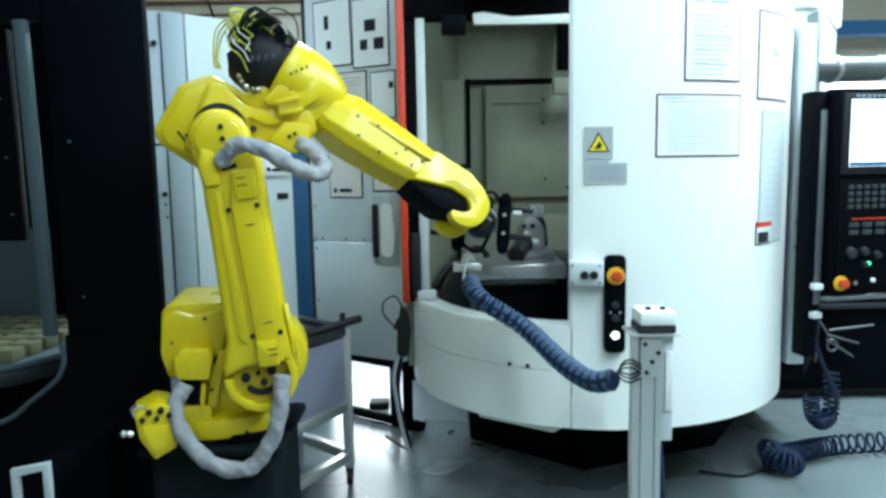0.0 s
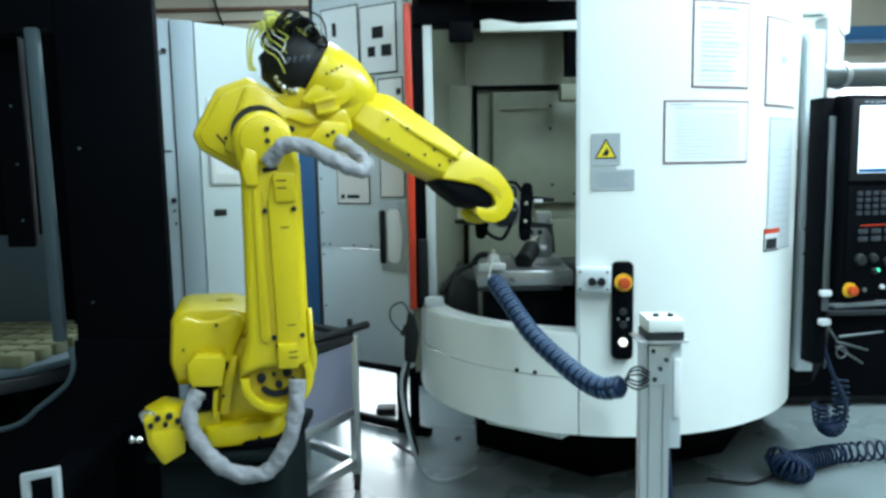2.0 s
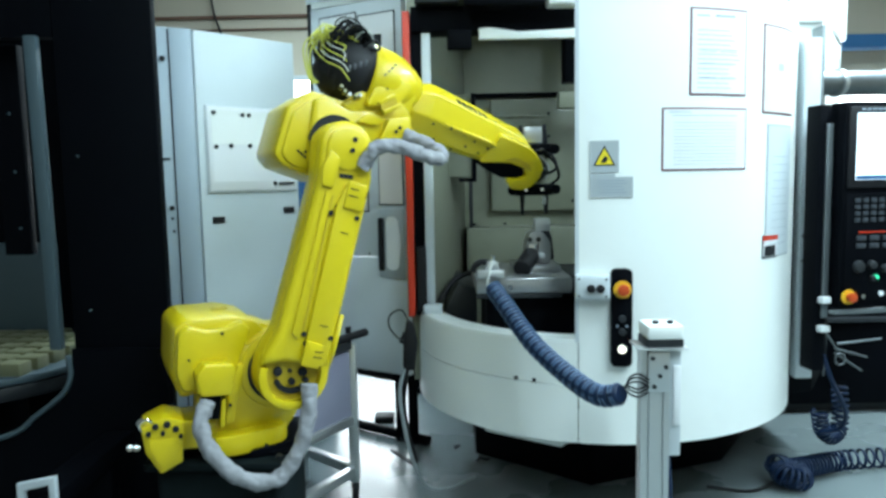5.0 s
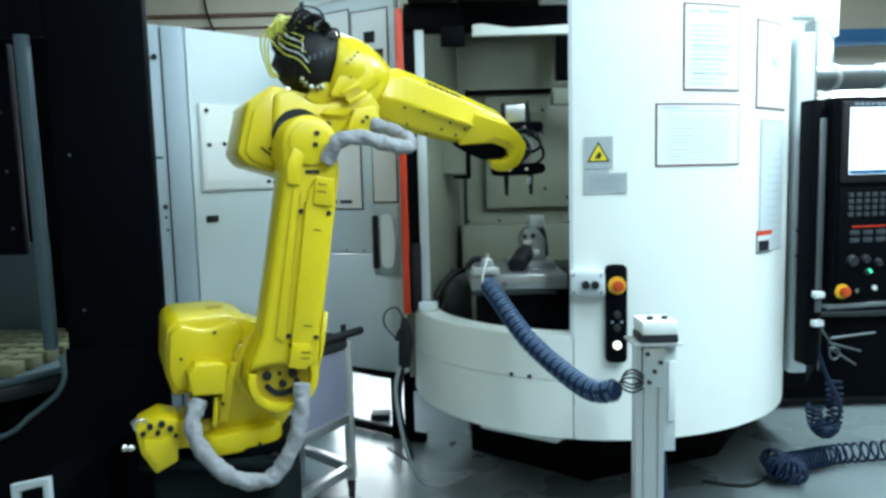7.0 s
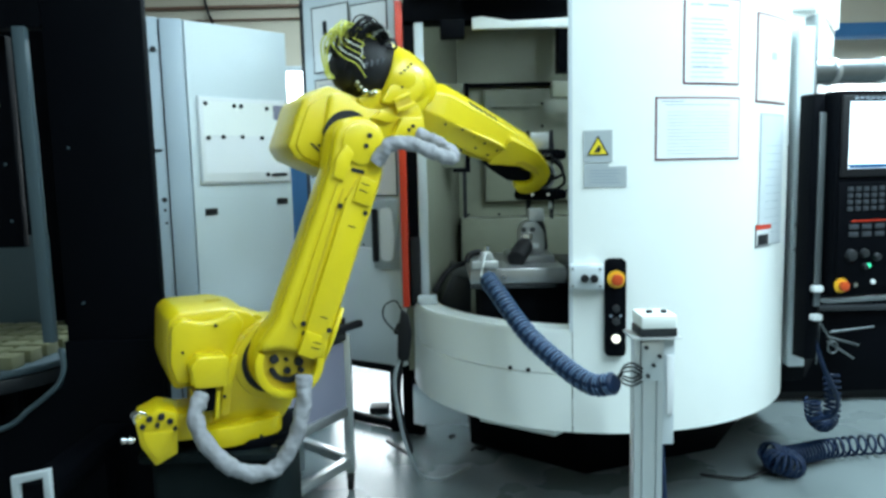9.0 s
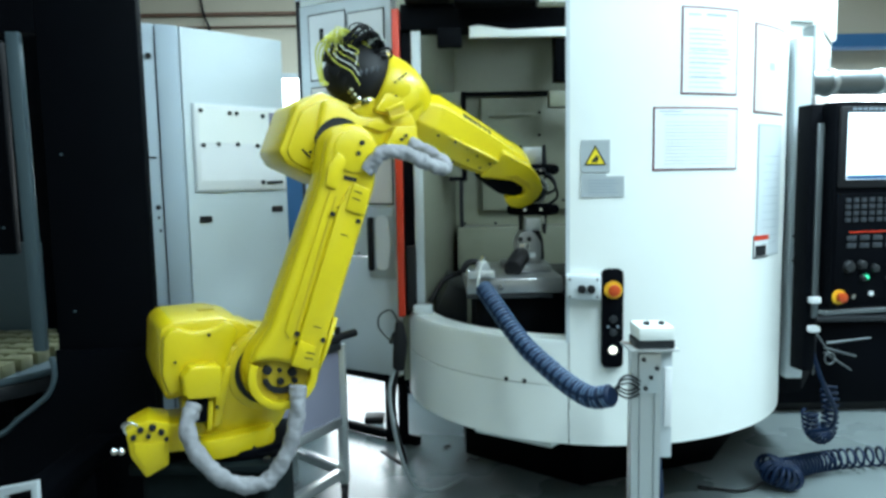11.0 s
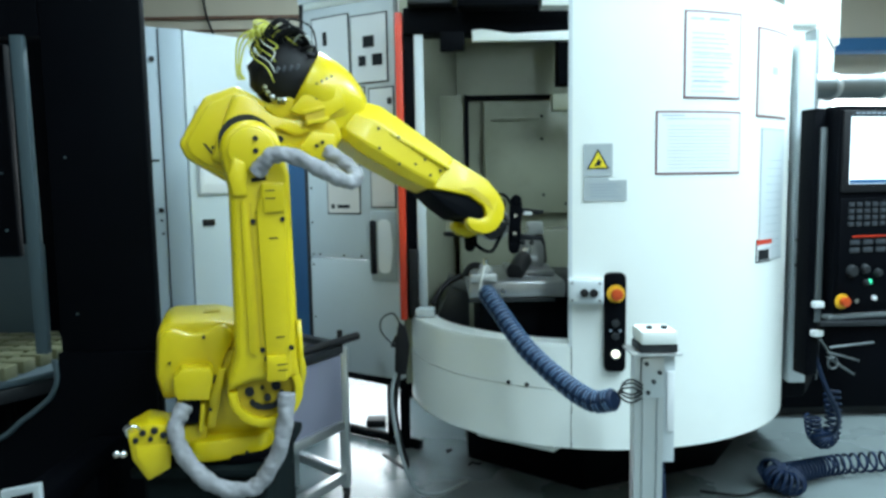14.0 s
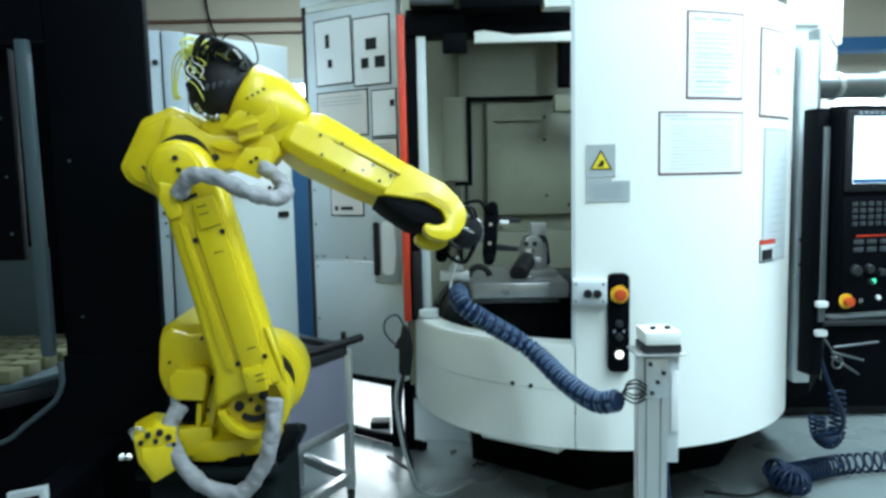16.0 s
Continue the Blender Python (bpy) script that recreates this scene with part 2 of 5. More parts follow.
# ---------------------------------------------------------------- the room
def room():
    fl = part("floor", box(-6, 7, -4, 9, -0.1, 0.0), FLOORM)
    tagged(fl, "glossy grey-green epoxy floor with scuffs", "floor", kind="structure")
    for nm, b in (("wall_north", box(-6, 7, 7.0, 7.2, 0, 3.5)), ("wall_south", box(-6, 7, -4.2, -4, 0, 3.5)),
                  ("wall_west", box(-6.2, -6, -4, 7.2, 0, 3.5)), ("wall_east", box(7, 7.2, -4, 7.2, 0, 3.5))):
        tagged(part(nm, b, WALLCREAM), "cream painted workshop wall", "wall", kind="structure")
    tagged(part("ceiling", box(-6.2, 7.2, -4.2, 7.2, 3.5, 3.6), CEIL), "pale grey workshop ceiling", "ceiling", kind="structure")
    rail = part("trim", box(-6, 0.2, 6.95, 7.0, 2.95, 2.98, 0.005), BROWN)
    tagged(rail, "brown conduit rail along the cream wall", "rail", kind="structure")
    tagged(part("trim", box(-6, 0.2, 6.96, 7.0, 2.84, 2.855, 0.003), BROWN), "thin brown conduit on the cream wall", "rail", kind="structure")
    thing("wall_beam", box(1.5, 7, 6.6, 6.8, 2.5, 2.62, 0.01), BLUEPAINT, "blue painted steel beam along the wall", "beam")
    thing("wall_rail", box(1.5, 7, 6.7, 6.8, 2.2, 2.26, 0.01), PANELGREY, "pale grey duct rail under a blue beam", "rail")
    thing("wall_cable", tube(spline([(-2.25, 6.95, 3.4), (-2.2, 6.94, 3.0), (-2.12, 6.93, 2.75), (-2.0, 6.95, 2.2)]), 0.012), RUBBER, "thin black cable hanging down the wall", "cable")
    # a blue screen behind the cart
    thing("blue_screen", box(-0.95, -0.66, 3.95, 4.0, 0.0, 1.52, 0.006), BLUEPAINT, "blue painted sheet metal screen", "screen")
    for nm, x0, x1, z0, z1, lab in (("window_1", -2.3, -0.15, 0.62, 2.4, "bright workshop window with white frame"), ("window_2", 2.3, 5.2, 0.8, 2.15, "wide bright workshop window with white frame")):
        w = empty(nm, None, lab, "window", "", "structure")
        part("pane", box(x0 + 0.05, x1 - 0.05, 6.975, 6.985, z0 + 0.05, z1 - 0.05), DAYLIGHT, w, "bright daylight pane")
        for a in (box(x0, x0 + 0.05, 6.94, 6.998, z0, z1, 0.004), box(x1 - 0.05, x1, 6.94, 6.998, z0, z1, 0.004), box(x0 + 0.05, x1 - 0.05, 6.94, 6.998, z1 - 0.05, z1, 0.004), box(x0 + 0.05, x1 - 0.05, 6.94, 6.998, z0, z0 + 0.05, 0.004), box((x0 + x1) / 2 - 0.02, (x0 + x1) / 2 + 0.02, 6.945, 6.974, z0 + 0.05, z1 - 0.05, 0.004)):
            part("window_frame", a, PANELGREY, w)


DARKSTEEL = mat("dull_dark_steel", (0.16, 0.18, 0.19), 0.45, 0.7, var=0.2)
KEYGREY = mat("key_dark_grey", (0.03, 0.036, 0.045), 0.5, var=0.2)
DAYLIGHT = mat("daylight_pane", (0.86, 0.95, 1.0), 0.2, var=0.02, emit=9.0)
BROWN = mat("brown_paint", (0.14, 0.07, 0.045), 0.6, var=0.15)
room()

# ---------------------------------------------------------------- machining centre
CX, CY, CR = 0.63, 3.15, 0.77
MC = empty("machining_centre", label="white round-fronted machining centre with an open door", category="machine tool")


def on_body(x):
    """Angle on the round front for a place along x."""
    return math.degrees(math.asin(max(-1, min(1, (x - CX) / (CR + (BULGE if x > CX else 0.0))))))


def body_point(x, z, out=0.0):
    f = radians(on_body(x))
    return Vector((CX + (CR + out + (BULGE if f > 0 else 0.0)) * math.sin(f), CY - (CR + out) * math.cos(f), z))


def body_pose(x, z, out=0.0):
    """Local x along the front, local -y outwards, z up."""
    return Matrix.Translation(body_point(x, z, out)) @ pose(0, 0, 0, 0, 0, on_body(x))


def bolt_mesh(r=0.006, d=0.004):
    b = cyl((0, 0, 0), (0, -d, 0), r, n=10)
    return b


def machine():
    part("front_apron", arc_wall(CX, CY, CR, 0.03, -93, -14.25, 0.45, 0.655), WHITE, MC, "white curved lower apron")
    part("front_apron", arc_wall(CX, CY, CR - 0.0015, 0.03, -93, -14.25, 0.658, 0.81), WHITE, MC)
    part("front_panel", arc_wall(CX, CY, CR, 0.03, -13.95, 105, 0.45, 2.0, 60), WHITE, MC, "white curved front panel")
    part("door_edge", arc_wall(CX, CY, CR - 0.001, 0.05, -14.9, -13.9, 0.81, 2.0, 2), PANELGREY, MC)
    part("sill", arc_wall(CX, CY, CR - 0.004, 0.09, -92, -14.25, 0.806, 0.818), WHITE, MC)
    part("base", prism([(0.12, 3.45), (0.62, 3.05), (1.3, 3.3), (1.62, 3.75), (1.7, 4.4), (0.12, 4.4)], 0.0, 0.46, "z", 0.006), BLACK, MC, "black machine base in shadow")
    # unseen block, added to keep the bright wall out of the floor's reflection
    part("rear_body", box(-0.25, 1.8, 4.45, 5.2, 0.0, 2.2, 0.01), BLACK, MC, "added black block that darkens the floor reflection")
    part("drip_tray", prism([(0.13, 2.70), (0.4, 2.52), (0.52, 2.66), (0.5, 3.1), (0.2, 3.1)], 0.385, 0.452, "z", 0.012), WHITE, MC, "white drip tray under the apron")
    part("roof_panel", prism([(-0.64, 3.36), (-0.2, 3.1), (0.0, 3.0), (0.0, 4.2), (-0.64, 4.2)], 2.2, 2.24, "z"), PANELGREY, MC)
    b = bolt_mesh(0.008, 0.004)
    first = None
    for x in (0.235, 0.296):
        if first is None:
            first = part("bolt", b, INKDARK, MC, m=body_pose(x, 0.665, 0.001))
        else:
            share(first, "bolt", MC, body_pose(x, 0.665, 0.001))


machine()

# flat side panel with its papers; local x along the panel, -y out of it
SP = pose(-0.62, 3.36, 0, 0, 0, -30)
side = part("side_panel", box(0, 0.5, 0, 0.04, 1.036, 2.17, 0.004), PANELGREY, MC, "pale grey side panel with papers", SP)
part("side_panel", box(0, 0.5, 0.001, 0.04, 0.5, 1.032, 0.004), PANELGREY, MC, "", SP)
part("side_top", prism([(0.0, 2.172), (0.5, 2.172), (0.5, 2.34), (0.06, 2.3), (0.0, 2.24)], 0.0, 0.1, "y", 0.01), WHITE, MC, "", SP)
part("corner_post", box(-0.022, -0.002, 0.0, 0.05, 0.5, 2.2, 0.004), DARK, MC, "", SP)
for k, (bx, bz) in enumerate(((0.02, 1.05), (0.06, 1.05), (0.2, 1.05), (0.02, 1.5), (0.02, 1.36), (0.02, 1.2), (0.02, 1.0), (0.02, 0.75), (0.3, 1.05))):
    part("screw", bolt_mesh(0.005, 0.003), INKDARK, MC, "", SP @ pose(bx, 0, bz))
part("edge_strip", box(-0.175, -0.145, 2.97, 3.04, 0.80, 2.07, 0.004), RED, MC, "red vertical edge strip")
part("jamb", box(-0.143, -0.10, 3.0, 3.05, 0.80, 2.07, 0.003), BLACK, MC)
part("jamb_trim", box(-0.098, -0.06, 2.99, 3.04, 0.82, 2.0, 0.004), PANELGREY, MC)
part("jamb_seal", box(-0.135, -0.095, 2.955, 2.995, 0.82, 1.1, 0.006), RUBBER, MC)
part("sill_bracket", box(-0.11, -0.03, 2.92, 2.98, 0.82, 0.855, 0.005), PANELGREY, MC)
part("lintel", box(-0.14, 0.62, 2.98, 3.1, 1.985, 2.09, 0.006), BLACK, MC, "black lintel over the door opening")
part("lintel_cover", prism([(0.14, 1.945), (0.6, 1.945), (0.6, 1.985), (0.3, 1.975), (0.18, 1.995), (0.14, 1.99)], 2.945, 2.978, "y", 0.005), WHITE, MC)
part("sensor_box", box(0.01, 0.11, 2.94, 2.99, 1.91, 1.985, 0.006), BLACK, MC)
part("roof_box", box(0.08, 0.40, 2.85, 2.95, 2.06, 2.24, 0.01), BLACK, MC, "black box on the roof edge")
part("roof_block", box(0.41, 0.6, 2.86, 2.95, 2.06, 2.13, 0.008), WHITE, MC)
part("drive_cover", box(-0.12, 0.06, 2.92, 3.0, 2.09, 2.12, 0.006), DARK, MC)


def chamber():
    part("chamber_back", box(0.1, 1.2, 3.9, 3.94, 0.5, 2.3), CREAMSHADE, MC, "cream chamber back wall in a shaded tone")
    part("chamber_left", prism([(-0.12, 3.06), (0.1, 3.9), (0.06, 3.94), (-0.16, 3.06)], 0.5, 2.3, "z"), CREAMSHADE, MC)
    part("chamber_right", box(1.2, 1.24, 3.0, 3.9, 0.5, 2.3), CREAMSHADE, MC)
    part("chamber_roof", box(-0.1, 1.2, 3.1, 3.9, 2.3, 2.34), CREAMSHADE, MC)
    part("chamber_floor", box(0.03, 1.2, 2.76, 3.9, 0.52, 0.56), DARK, MC)
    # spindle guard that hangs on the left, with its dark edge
    part("guard_panel", box(-0.03, 0.125, 3.55, 3.6, 1.39, 1.80, 0.006), CREAMSHADE, MC)
    part("guard_edge", box(0.125, 0.147, 3.53, 3.6, 1.38, 1.80, 0.003), BLACK, MC)
    part("guard_foot", box(0.06, 0.147, 3.53, 3.6, 1.365, 1.385, 0.003), BLACK, MC)
    part("guard_rail", box(0.115, 0.135, 3.75, 3.8, 0.9, 1.37, 0.003), DARK, MC)
    part("back_rail", box(0.12, 0.75, 3.86, 3.9, 1.815, 1.835, 0.003), BLACK, MC)
    part("back_door", box(0.24, 0.74, 3.85, 3.9, 1.2, 1.80, 0.008), CREAMSHADE, MC)
    part("back_ledge", box(0.28, 0.54, 3.835, 3.85, 1.70, 1.715, 0.003), CREAMSHADE, MC)
    part("back_step", box(0.1, 1.1, 3.72, 3.9, 0.6, 1.12, 0.01), CREAMSHADE, MC)
    part("back_bracket", box(0.56, 0.8, 3.55, 3.62, 1.72, 1.8, 0.006), CREAMSHADE, MC)
    part("dark_column", box(0.58, 0.66, 3.5, 3.6, 1.84, 2.2, 0.006), BLACK, MC)
    for x, z in ((0.55, 1.72), (0.55, 1.6), (0.56, 1.3), (0.3, 1.14), (0.68, 1.25), (0.14, 1.14)):
        part("screw", bolt_mesh(0.008, 0.004), INKDARK, MC, "", pose(x, 3.846 if z > 1.15 else 3.718, z))
    part("rotary_table", box(0.1, 0.46, 2.61, 3.1, 0.95, 1.01, 0.008), STEEL, MC, "grey steel machine table")
    part("table_side", box(0.46, 0.62, 2.72, 3.1, 0.93, 1.0, 0.008), DARK, MC)
    part("table_edge", box(0.1, 0.42, 2.602, 2.61, 0.935, 0.95, 0.002), DARK, MC)
    # the table's shadow below it, modelled as a black block
    part("trunnion", box(0.14, 0.62, 2.68, 3.1, 0.56, 0.93, 0.01), BLACK, MC, "black block standing for the shade under the table")
    part("telescopic_cover", prism([(-0.03, 0.56), (0.12, 0.56), (0.12, 0.9), (0.04, 0.93), (-0.02, 0.8)], 3.05, 3.5, "y", 0.01), DARK, MC)
    # swarf heap edge on the left of the table
    part("hose_loop", tube(spline([(-0.04, 3.0, 0.86), (0.02, 3.05, 0.94), (0.1, 3.1, 0.97), (0.16, 3.2, 0.96)]), 0.012), RUBBER, MC)


chamber()


def vise():
    v = empty("machine_vise", label="steel machine vise on the table inside the chamber", category="vise")
    part("base", box(0.26, 0.44, 2.75, 3.0, 1.01, 1.035, 0.004), STEEL, v)
    part("fixed_jaw", prism(rounded([(0.31, 1.035), (0.41, 1.035), (0.41, 1.12), (0.38, 1.165), (0.33, 1.165), (0.31, 1.13)], 0.015), 2.82, 2.92, "y", 0.006), STEEL, v)
    part("back_plate", prism(rounded([(0.36, 1.035), (0.44, 1.035), (0.43, 1.14), (0.4, 1.185), (0.36, 1.185)], 0.02), 2.925, 2.96, "y", 0.004), DARK, v)
    part("jaw_insert", box(0.32, 0.36, 2.81, 2.82, 1.09, 1.12, 0.003), CHROME, v)
    part("jaw_insert", box(0.335, 0.385, 2.81, 2.82, 1.06, 1.08, 0.003), PAPER, v)
    for x in (0.325, 0.36):
        part("socket_screw", cyl((x, 2.818, 1.135), (x, 2.808, 1.135), 0.01, n=12), DARK, v)
    part("screw_knob", cyl((0.28, 2.7, 1.03), (0.33, 2.82, 1.07), 0.035, n=20, bev=0.006), RUBBER, v)
    part("arm_ring", tube([(0.13 + 0.04 * math.cos(a), 2.68, 1.02 + 0.045 * math.sin(a)) for a in np.linspace(0.2, 3.0, 14)], 0.012), RUBBER, v)
    part("workpiece", box(0.35, 0.41, 2.84, 2.9, 1.166, 1.215, 0.003), ALU, v, "bare aluminium workpiece in the jaws")


vise()


# ---------------------------------------------------------------- papers and signs on the machine
def flat_paper(name, x0, x1, z0, z1, label, blocks=(), lines=0, sheet=None, lean=0.0, border=None):
    """A sheet in a clear sleeve on the side panel."""
    cx, cz = (x0 + x1) / 2, (z0 + z1) / 2
    w, h = (x1 - x0) / 2, (z1 - z0) / 2
    p = empty(name, SP @ pose(cx, -0.003, cz, 0, lean, 0), label, "notice", "papers on the machine")
    part("sleeve", box(-w, w, -0.001, 0.0015, -h, h), border or INKDARK, p)
    part("sheet", box(-w + 0.006, w - 0.006, -0.003, -0.0012, -h + 0.006, h - 0.006), sheet or PAPER, p)
    for bx, bz, bw, bh in blocks:
        part("picture", box(bx - bw, bx + bw, -0.0038, -0.0031, bz - bh, bz + bh), INKDARK, p)
    for k in range(lines):
        part("text_line", box(-w + 0.02, w - 0.03, -0.0036, -0.0031, h - 0.03 - 0.016 * k, h - 0.027 - 0.016 * k), INK, p)
    return p


flat_paper("notice_sheet", 0.055, 0.267, 1.833, 2.128, "printed sheet with two dark pictures in a sleeve", ((-0.03, 0.05, 0.012, 0.03), (-0.02, -0.05, 0.013, 0.018)), lean=-1)
flat_paper("notice_sheet", 0.272, 0.47, 1.815, 2.112, "printed sheet with three pictures in a sleeve", ((0.0, 0.03, 0.03, 0.025), (-0.035, -0.05, 0.02, 0.022), (0.045, -0.05, 0.027, 0.025)))
flat_paper("notice_sheet", 0.057, 0.345, 1.60, 1.805, "pinkish landscape sheet in a clear sleeve", (), 3, PAPERPINK)
flat_paper("notice_sheet", 0.362, 0.497, 1.59, 1.795, "sheet with a small dark stamp in a sleeve", ((0.045, 0.04, 0.012, 0.014),))
flat_paper("notice_sheet", 0.116, 0.305, 1.24, 1.561, "pale sheet with a dark line of stamps", ((-0.06, -0.125, 0.01, 0.01), (0.0, -0.125, 0.035, 0.008)), 0, PAPERPINK)
flat_paper("notice_sheet", 0.362, 0.497, 1.27, 1.585, "plain pale sheet in a clear sleeve", (), 4, PAPERPINK)


def door_pull():
    p = empty("door_pull", SP @ pose(0.43, 0, 1.1), "grey recessed door pull with a black grip", "handle")
    part("frame", box(-0.07, 0.065, -0.008, 0.0, -0.155, 0.155, 0.003), GREYLABEL, p)
    part("recess", prism(rounded([(-0.03, -0.12), (0.035, -0.12), (0.05, 0.0), (0.035, 0.12), (-0.03, 0.12)], 0.03), -0.012, -0.0085, "y"), PAPER, p)
    part("grip", box(-0.065, -0.038, -0.03, -0.0085, -0.125, 0.115, 0.008), RUBBER, p)


door_pull()


def arc_sheet(name, x0, x1, z0, z1, label, border, sheet, lines=(), blocks=(), category="notice"):
    """A sheet in a sleeve that follows the round front."""
    f0, f1 = on_body(x0), on_body(x1)
    p = empty(name, None, label, category, "papers on the machine")
    part("sleeve", arc_wall(CX, CY, CR + 0.0022, 0.002, f0, f1, z0, z1, 14), border, p)
    e = 0.4
    part("sheet", arc_wall(CX, CY, CR + 0.0036, 0.0016, f0 + e, f1 - e, z0 + 0.006, z1 - 0.006, 14), sheet, p)
    for a0, a1, zz, hh in lines:
        part("text_line", arc_wall(CX, CY, CR + 0.0044, 0.0006, f0 + (f1 - f0) * a0, f0 + (f1 - f0) * a1, z0 + (z1 - z0) * zz, z0 + (z1 - z0) * zz + hh, 6), INK, p)
    for a0, a1, zz, hh, mt in blocks:
        part("mark", arc_wall(CX, CY, CR + 0.0046, 0.0008, f0 + (f1 - f0) * a0, f0 + (f1 - f0) * a1, z0 + (z1 - z0) * zz, z0 + (z1 - z0) * (zz + hh), 4), mt, p)
    return p


rl = random.Random(4)
rows1 = [(0.12, 0.12 + rl.uniform(0.5, 0.75), 0.08 + 0.055 * k, 0.0022) for k in range(13)] + [(0.1, 0.3, 0.9, 0.004), (0.4, 0.75, 0.9, 0.006)]
rows1 += [(a, b, z, 0.002) for z in (0.2, 0.36, 0.5) for a, b in ((0.15, 0.42), (0.5, 0.78))]
arc_sheet("form_sheet", 0.812, 1.030, 1.646, 1.932, "printed form in a red-edged clear sleeve", PAPERBORDER, PAPER, rows1)
rows2 = [(0.06, 0.3, 0.92, 0.003), (0.1, 0.85, 0.87, 0.002)] + [(0.12, 0.85, 0.1 + 0.055 * k, 0.0012) for k in range(13)]
arc_sheet("form_sheet", 0.717, 1.036, 1.395, 1.605, "landscape table sheet in a red-edged clear sleeve", PAPERBORDER, PAPER, rows2)
arc_sheet("form_sheet", 1.111, 1.297, 1.592, 1.90, "pinkish sheet with a small stamp in a sleeve", PAPERBORDER, PAPERPINK, (), ((0.4, 0.55, 0.5, 0.08, GREYLABEL),))
arc_sheet("instruction_strip", 1.14, 1.29, 1.075, 1.555, "long pale grey instruction strip on the white panel", GREYLABEL, PANELGREY, [(0.2, 0.8, 0.1 + 0.06 * k, 0.0012) for k in range(12)])
arc_sheet("warning_strip", 1.128, 1.213, 1.073, 1.157, "small red and black warning label", INKDARK, PAPER, (), ((0.0, 1.0, 0.78, 0.2, RED), (0.1, 0.8, 0.1, 0.45, INKDARK)), "label")


def hazard_sign():
    p = empty("hazard_sign", body_pose(0.527, 1.447, 0.0015), "yellow warning triangle on a grey plate", "sign")
    part("plate", box(-0.047, 0.047, -0.0015, 0.0008, -0.053, 0.053), GREYLABEL, p)
    part("triangle_edge", prism([(-0.037, -0.03), (0.037, -0.03), (0.0, 0.037)], -0.003, -0.0018, "y"), INKDARK, p)
    part("triangle", prism([(-0.029, -0.026), (0.029, -0.026), (0.0, 0.027)], -0.0042, -0.0032, "y"), YLABEL, p)
    part("symbol", prism([(-0.014, -0.02), (0.006, -0.02), (0.012, -0.006), (0.002, 0.004), (-0.006, -0.008)], -0.0052, -0.0044, "y"), INKDARK, p)
    q = empty("text_plate", body_pose(0.552, 1.345, 0.0015), "grey plate with small lines of text", "label")
    part("plate", box(-0.071, 0.069, -0.0015, 0.0008, -0.034, 0.034), GREYLABEL, q)
    part("plate_tab", box(-0.071, 0.01, -0.0013, 0.0006, 0.034, 0.046), GREYLABEL, q)
    for k in range(5):
        part("text_line", box(-0.05, 0.05 - 0.008 * (k % 3), -0.0024, -0.0016, -0.02 + 0.01 * k, -0.0175 + 0.01 * k), INK, q)


hazard_sign()


def switch_box():
    p = empty("switch_box", body_pose(0.489, 1.01, 0.0), "grey junction box with two black plugs", "junction box")
    part("box", box(-0.058, 0.058, -0.045, 0.002, -0.042, 0.042, 0.005), PANELGREY, p)
    part("lid", box(-0.052, 0.052, -0.05, -0.045, -0.036, 0.036, 0.003), PANELGREY, p)
    for x in (-0.005, 0.026):
        part("plug", cyl((x, -0.05, -0.002), (x, -0.066, -0.002), 0.014, n=18, bev=0.003), RUBBER, p)
    for x in (-0.045, 0.045):
        for z in (-0.029, 0.029):
            part("screw", cyl((x, -0.05, z), (x, -0.052, z), 0.004, n=8), INKDARK, p)


def push_panel():
    p = empty("push_button_panel", body_pose(0.583, 0.902, 0.0), "tall black push-button panel with emergency stop", "button panel")
    part("plate", prism(rounded([(-0.035, -0.168), (0.035, -0.168), (0.035, 0.168), (-0.035, 0.168)], 0.02), -0.03, 0.001, "y", 0.004), BLACK, p)
    part("stop_ring", cyl((0, -0.03, 0.1), (0, -0.036, 0.1), 0.03, n=28), ESTOPY, p)
    part("stop_button", cyl((0, -0.036, 0.1), (0, -0.062, 0.1), 0.017, 0.02, n=28, bev=0.004), ESTOPR, p)
    for z, mt, nm in ((-0.105, LEDW, "lit_button"), (-0.045, DARK, "push_button"), (0.0, DARK, "push_button")):
        part(nm, cyl((0, -0.03, z), (0, -0.04, z), 0.0125, n=20, bev=0.002), mt, p)
    part("button_rim", cyl((0, -0.03, -0.105), (0, -0.034, -0.105), 0.017, n=20), CHROME, p)
    for x in (-0.016, 0.016):
        part("symbol_mark", box(x - 0.004, x + 0.004, -0.0315, -0.03, -0.03, -0.022), INK, p)


switch_box()
push_panel()

# ---------------------------------------------------------------- right flank, duct, control panel
part("flank_gap", box(1.325, 1.36, 2.86, 2.92, 0.5, 1.9, 0.004), BLACK, MC)
part("flank_frame", box(1.395, 1.462, 2.80, 2.86, 0.55, 1.9, 0.006), PANELGREY, MC, "grey flank door frame")
part("flank_trim", box(1.465, 1.478, 2.81, 2.9, 0.6, 1.95, 0.004), GALV, MC)
part("flank_handle", tube(spline([(1.41, 2.80, 1.13), (1.405, 2.765, 1.12), (1.403, 2.755, 1.08), (1.405, 2.765, 1.04), (1.41, 2.80, 1.03)]), 0.008), RUBBER, MC)
part("flank_housing", prism([(1.40, 2.92), (1.55, 2.95), (1.86, 3.4), (1.86, 4.4), (1.40, 4.4)], 1.45, 2.0, "z", 0.01), WHITE, MC, "white side housing")
part("flank_lower", prism([(1.42, 2.94), (1.55, 2.97), (1.84, 3.4), (1.84, 4.4), (1.42, 4.4)], 0.44, 1.447, "z", 0.01), BLACK, MC)
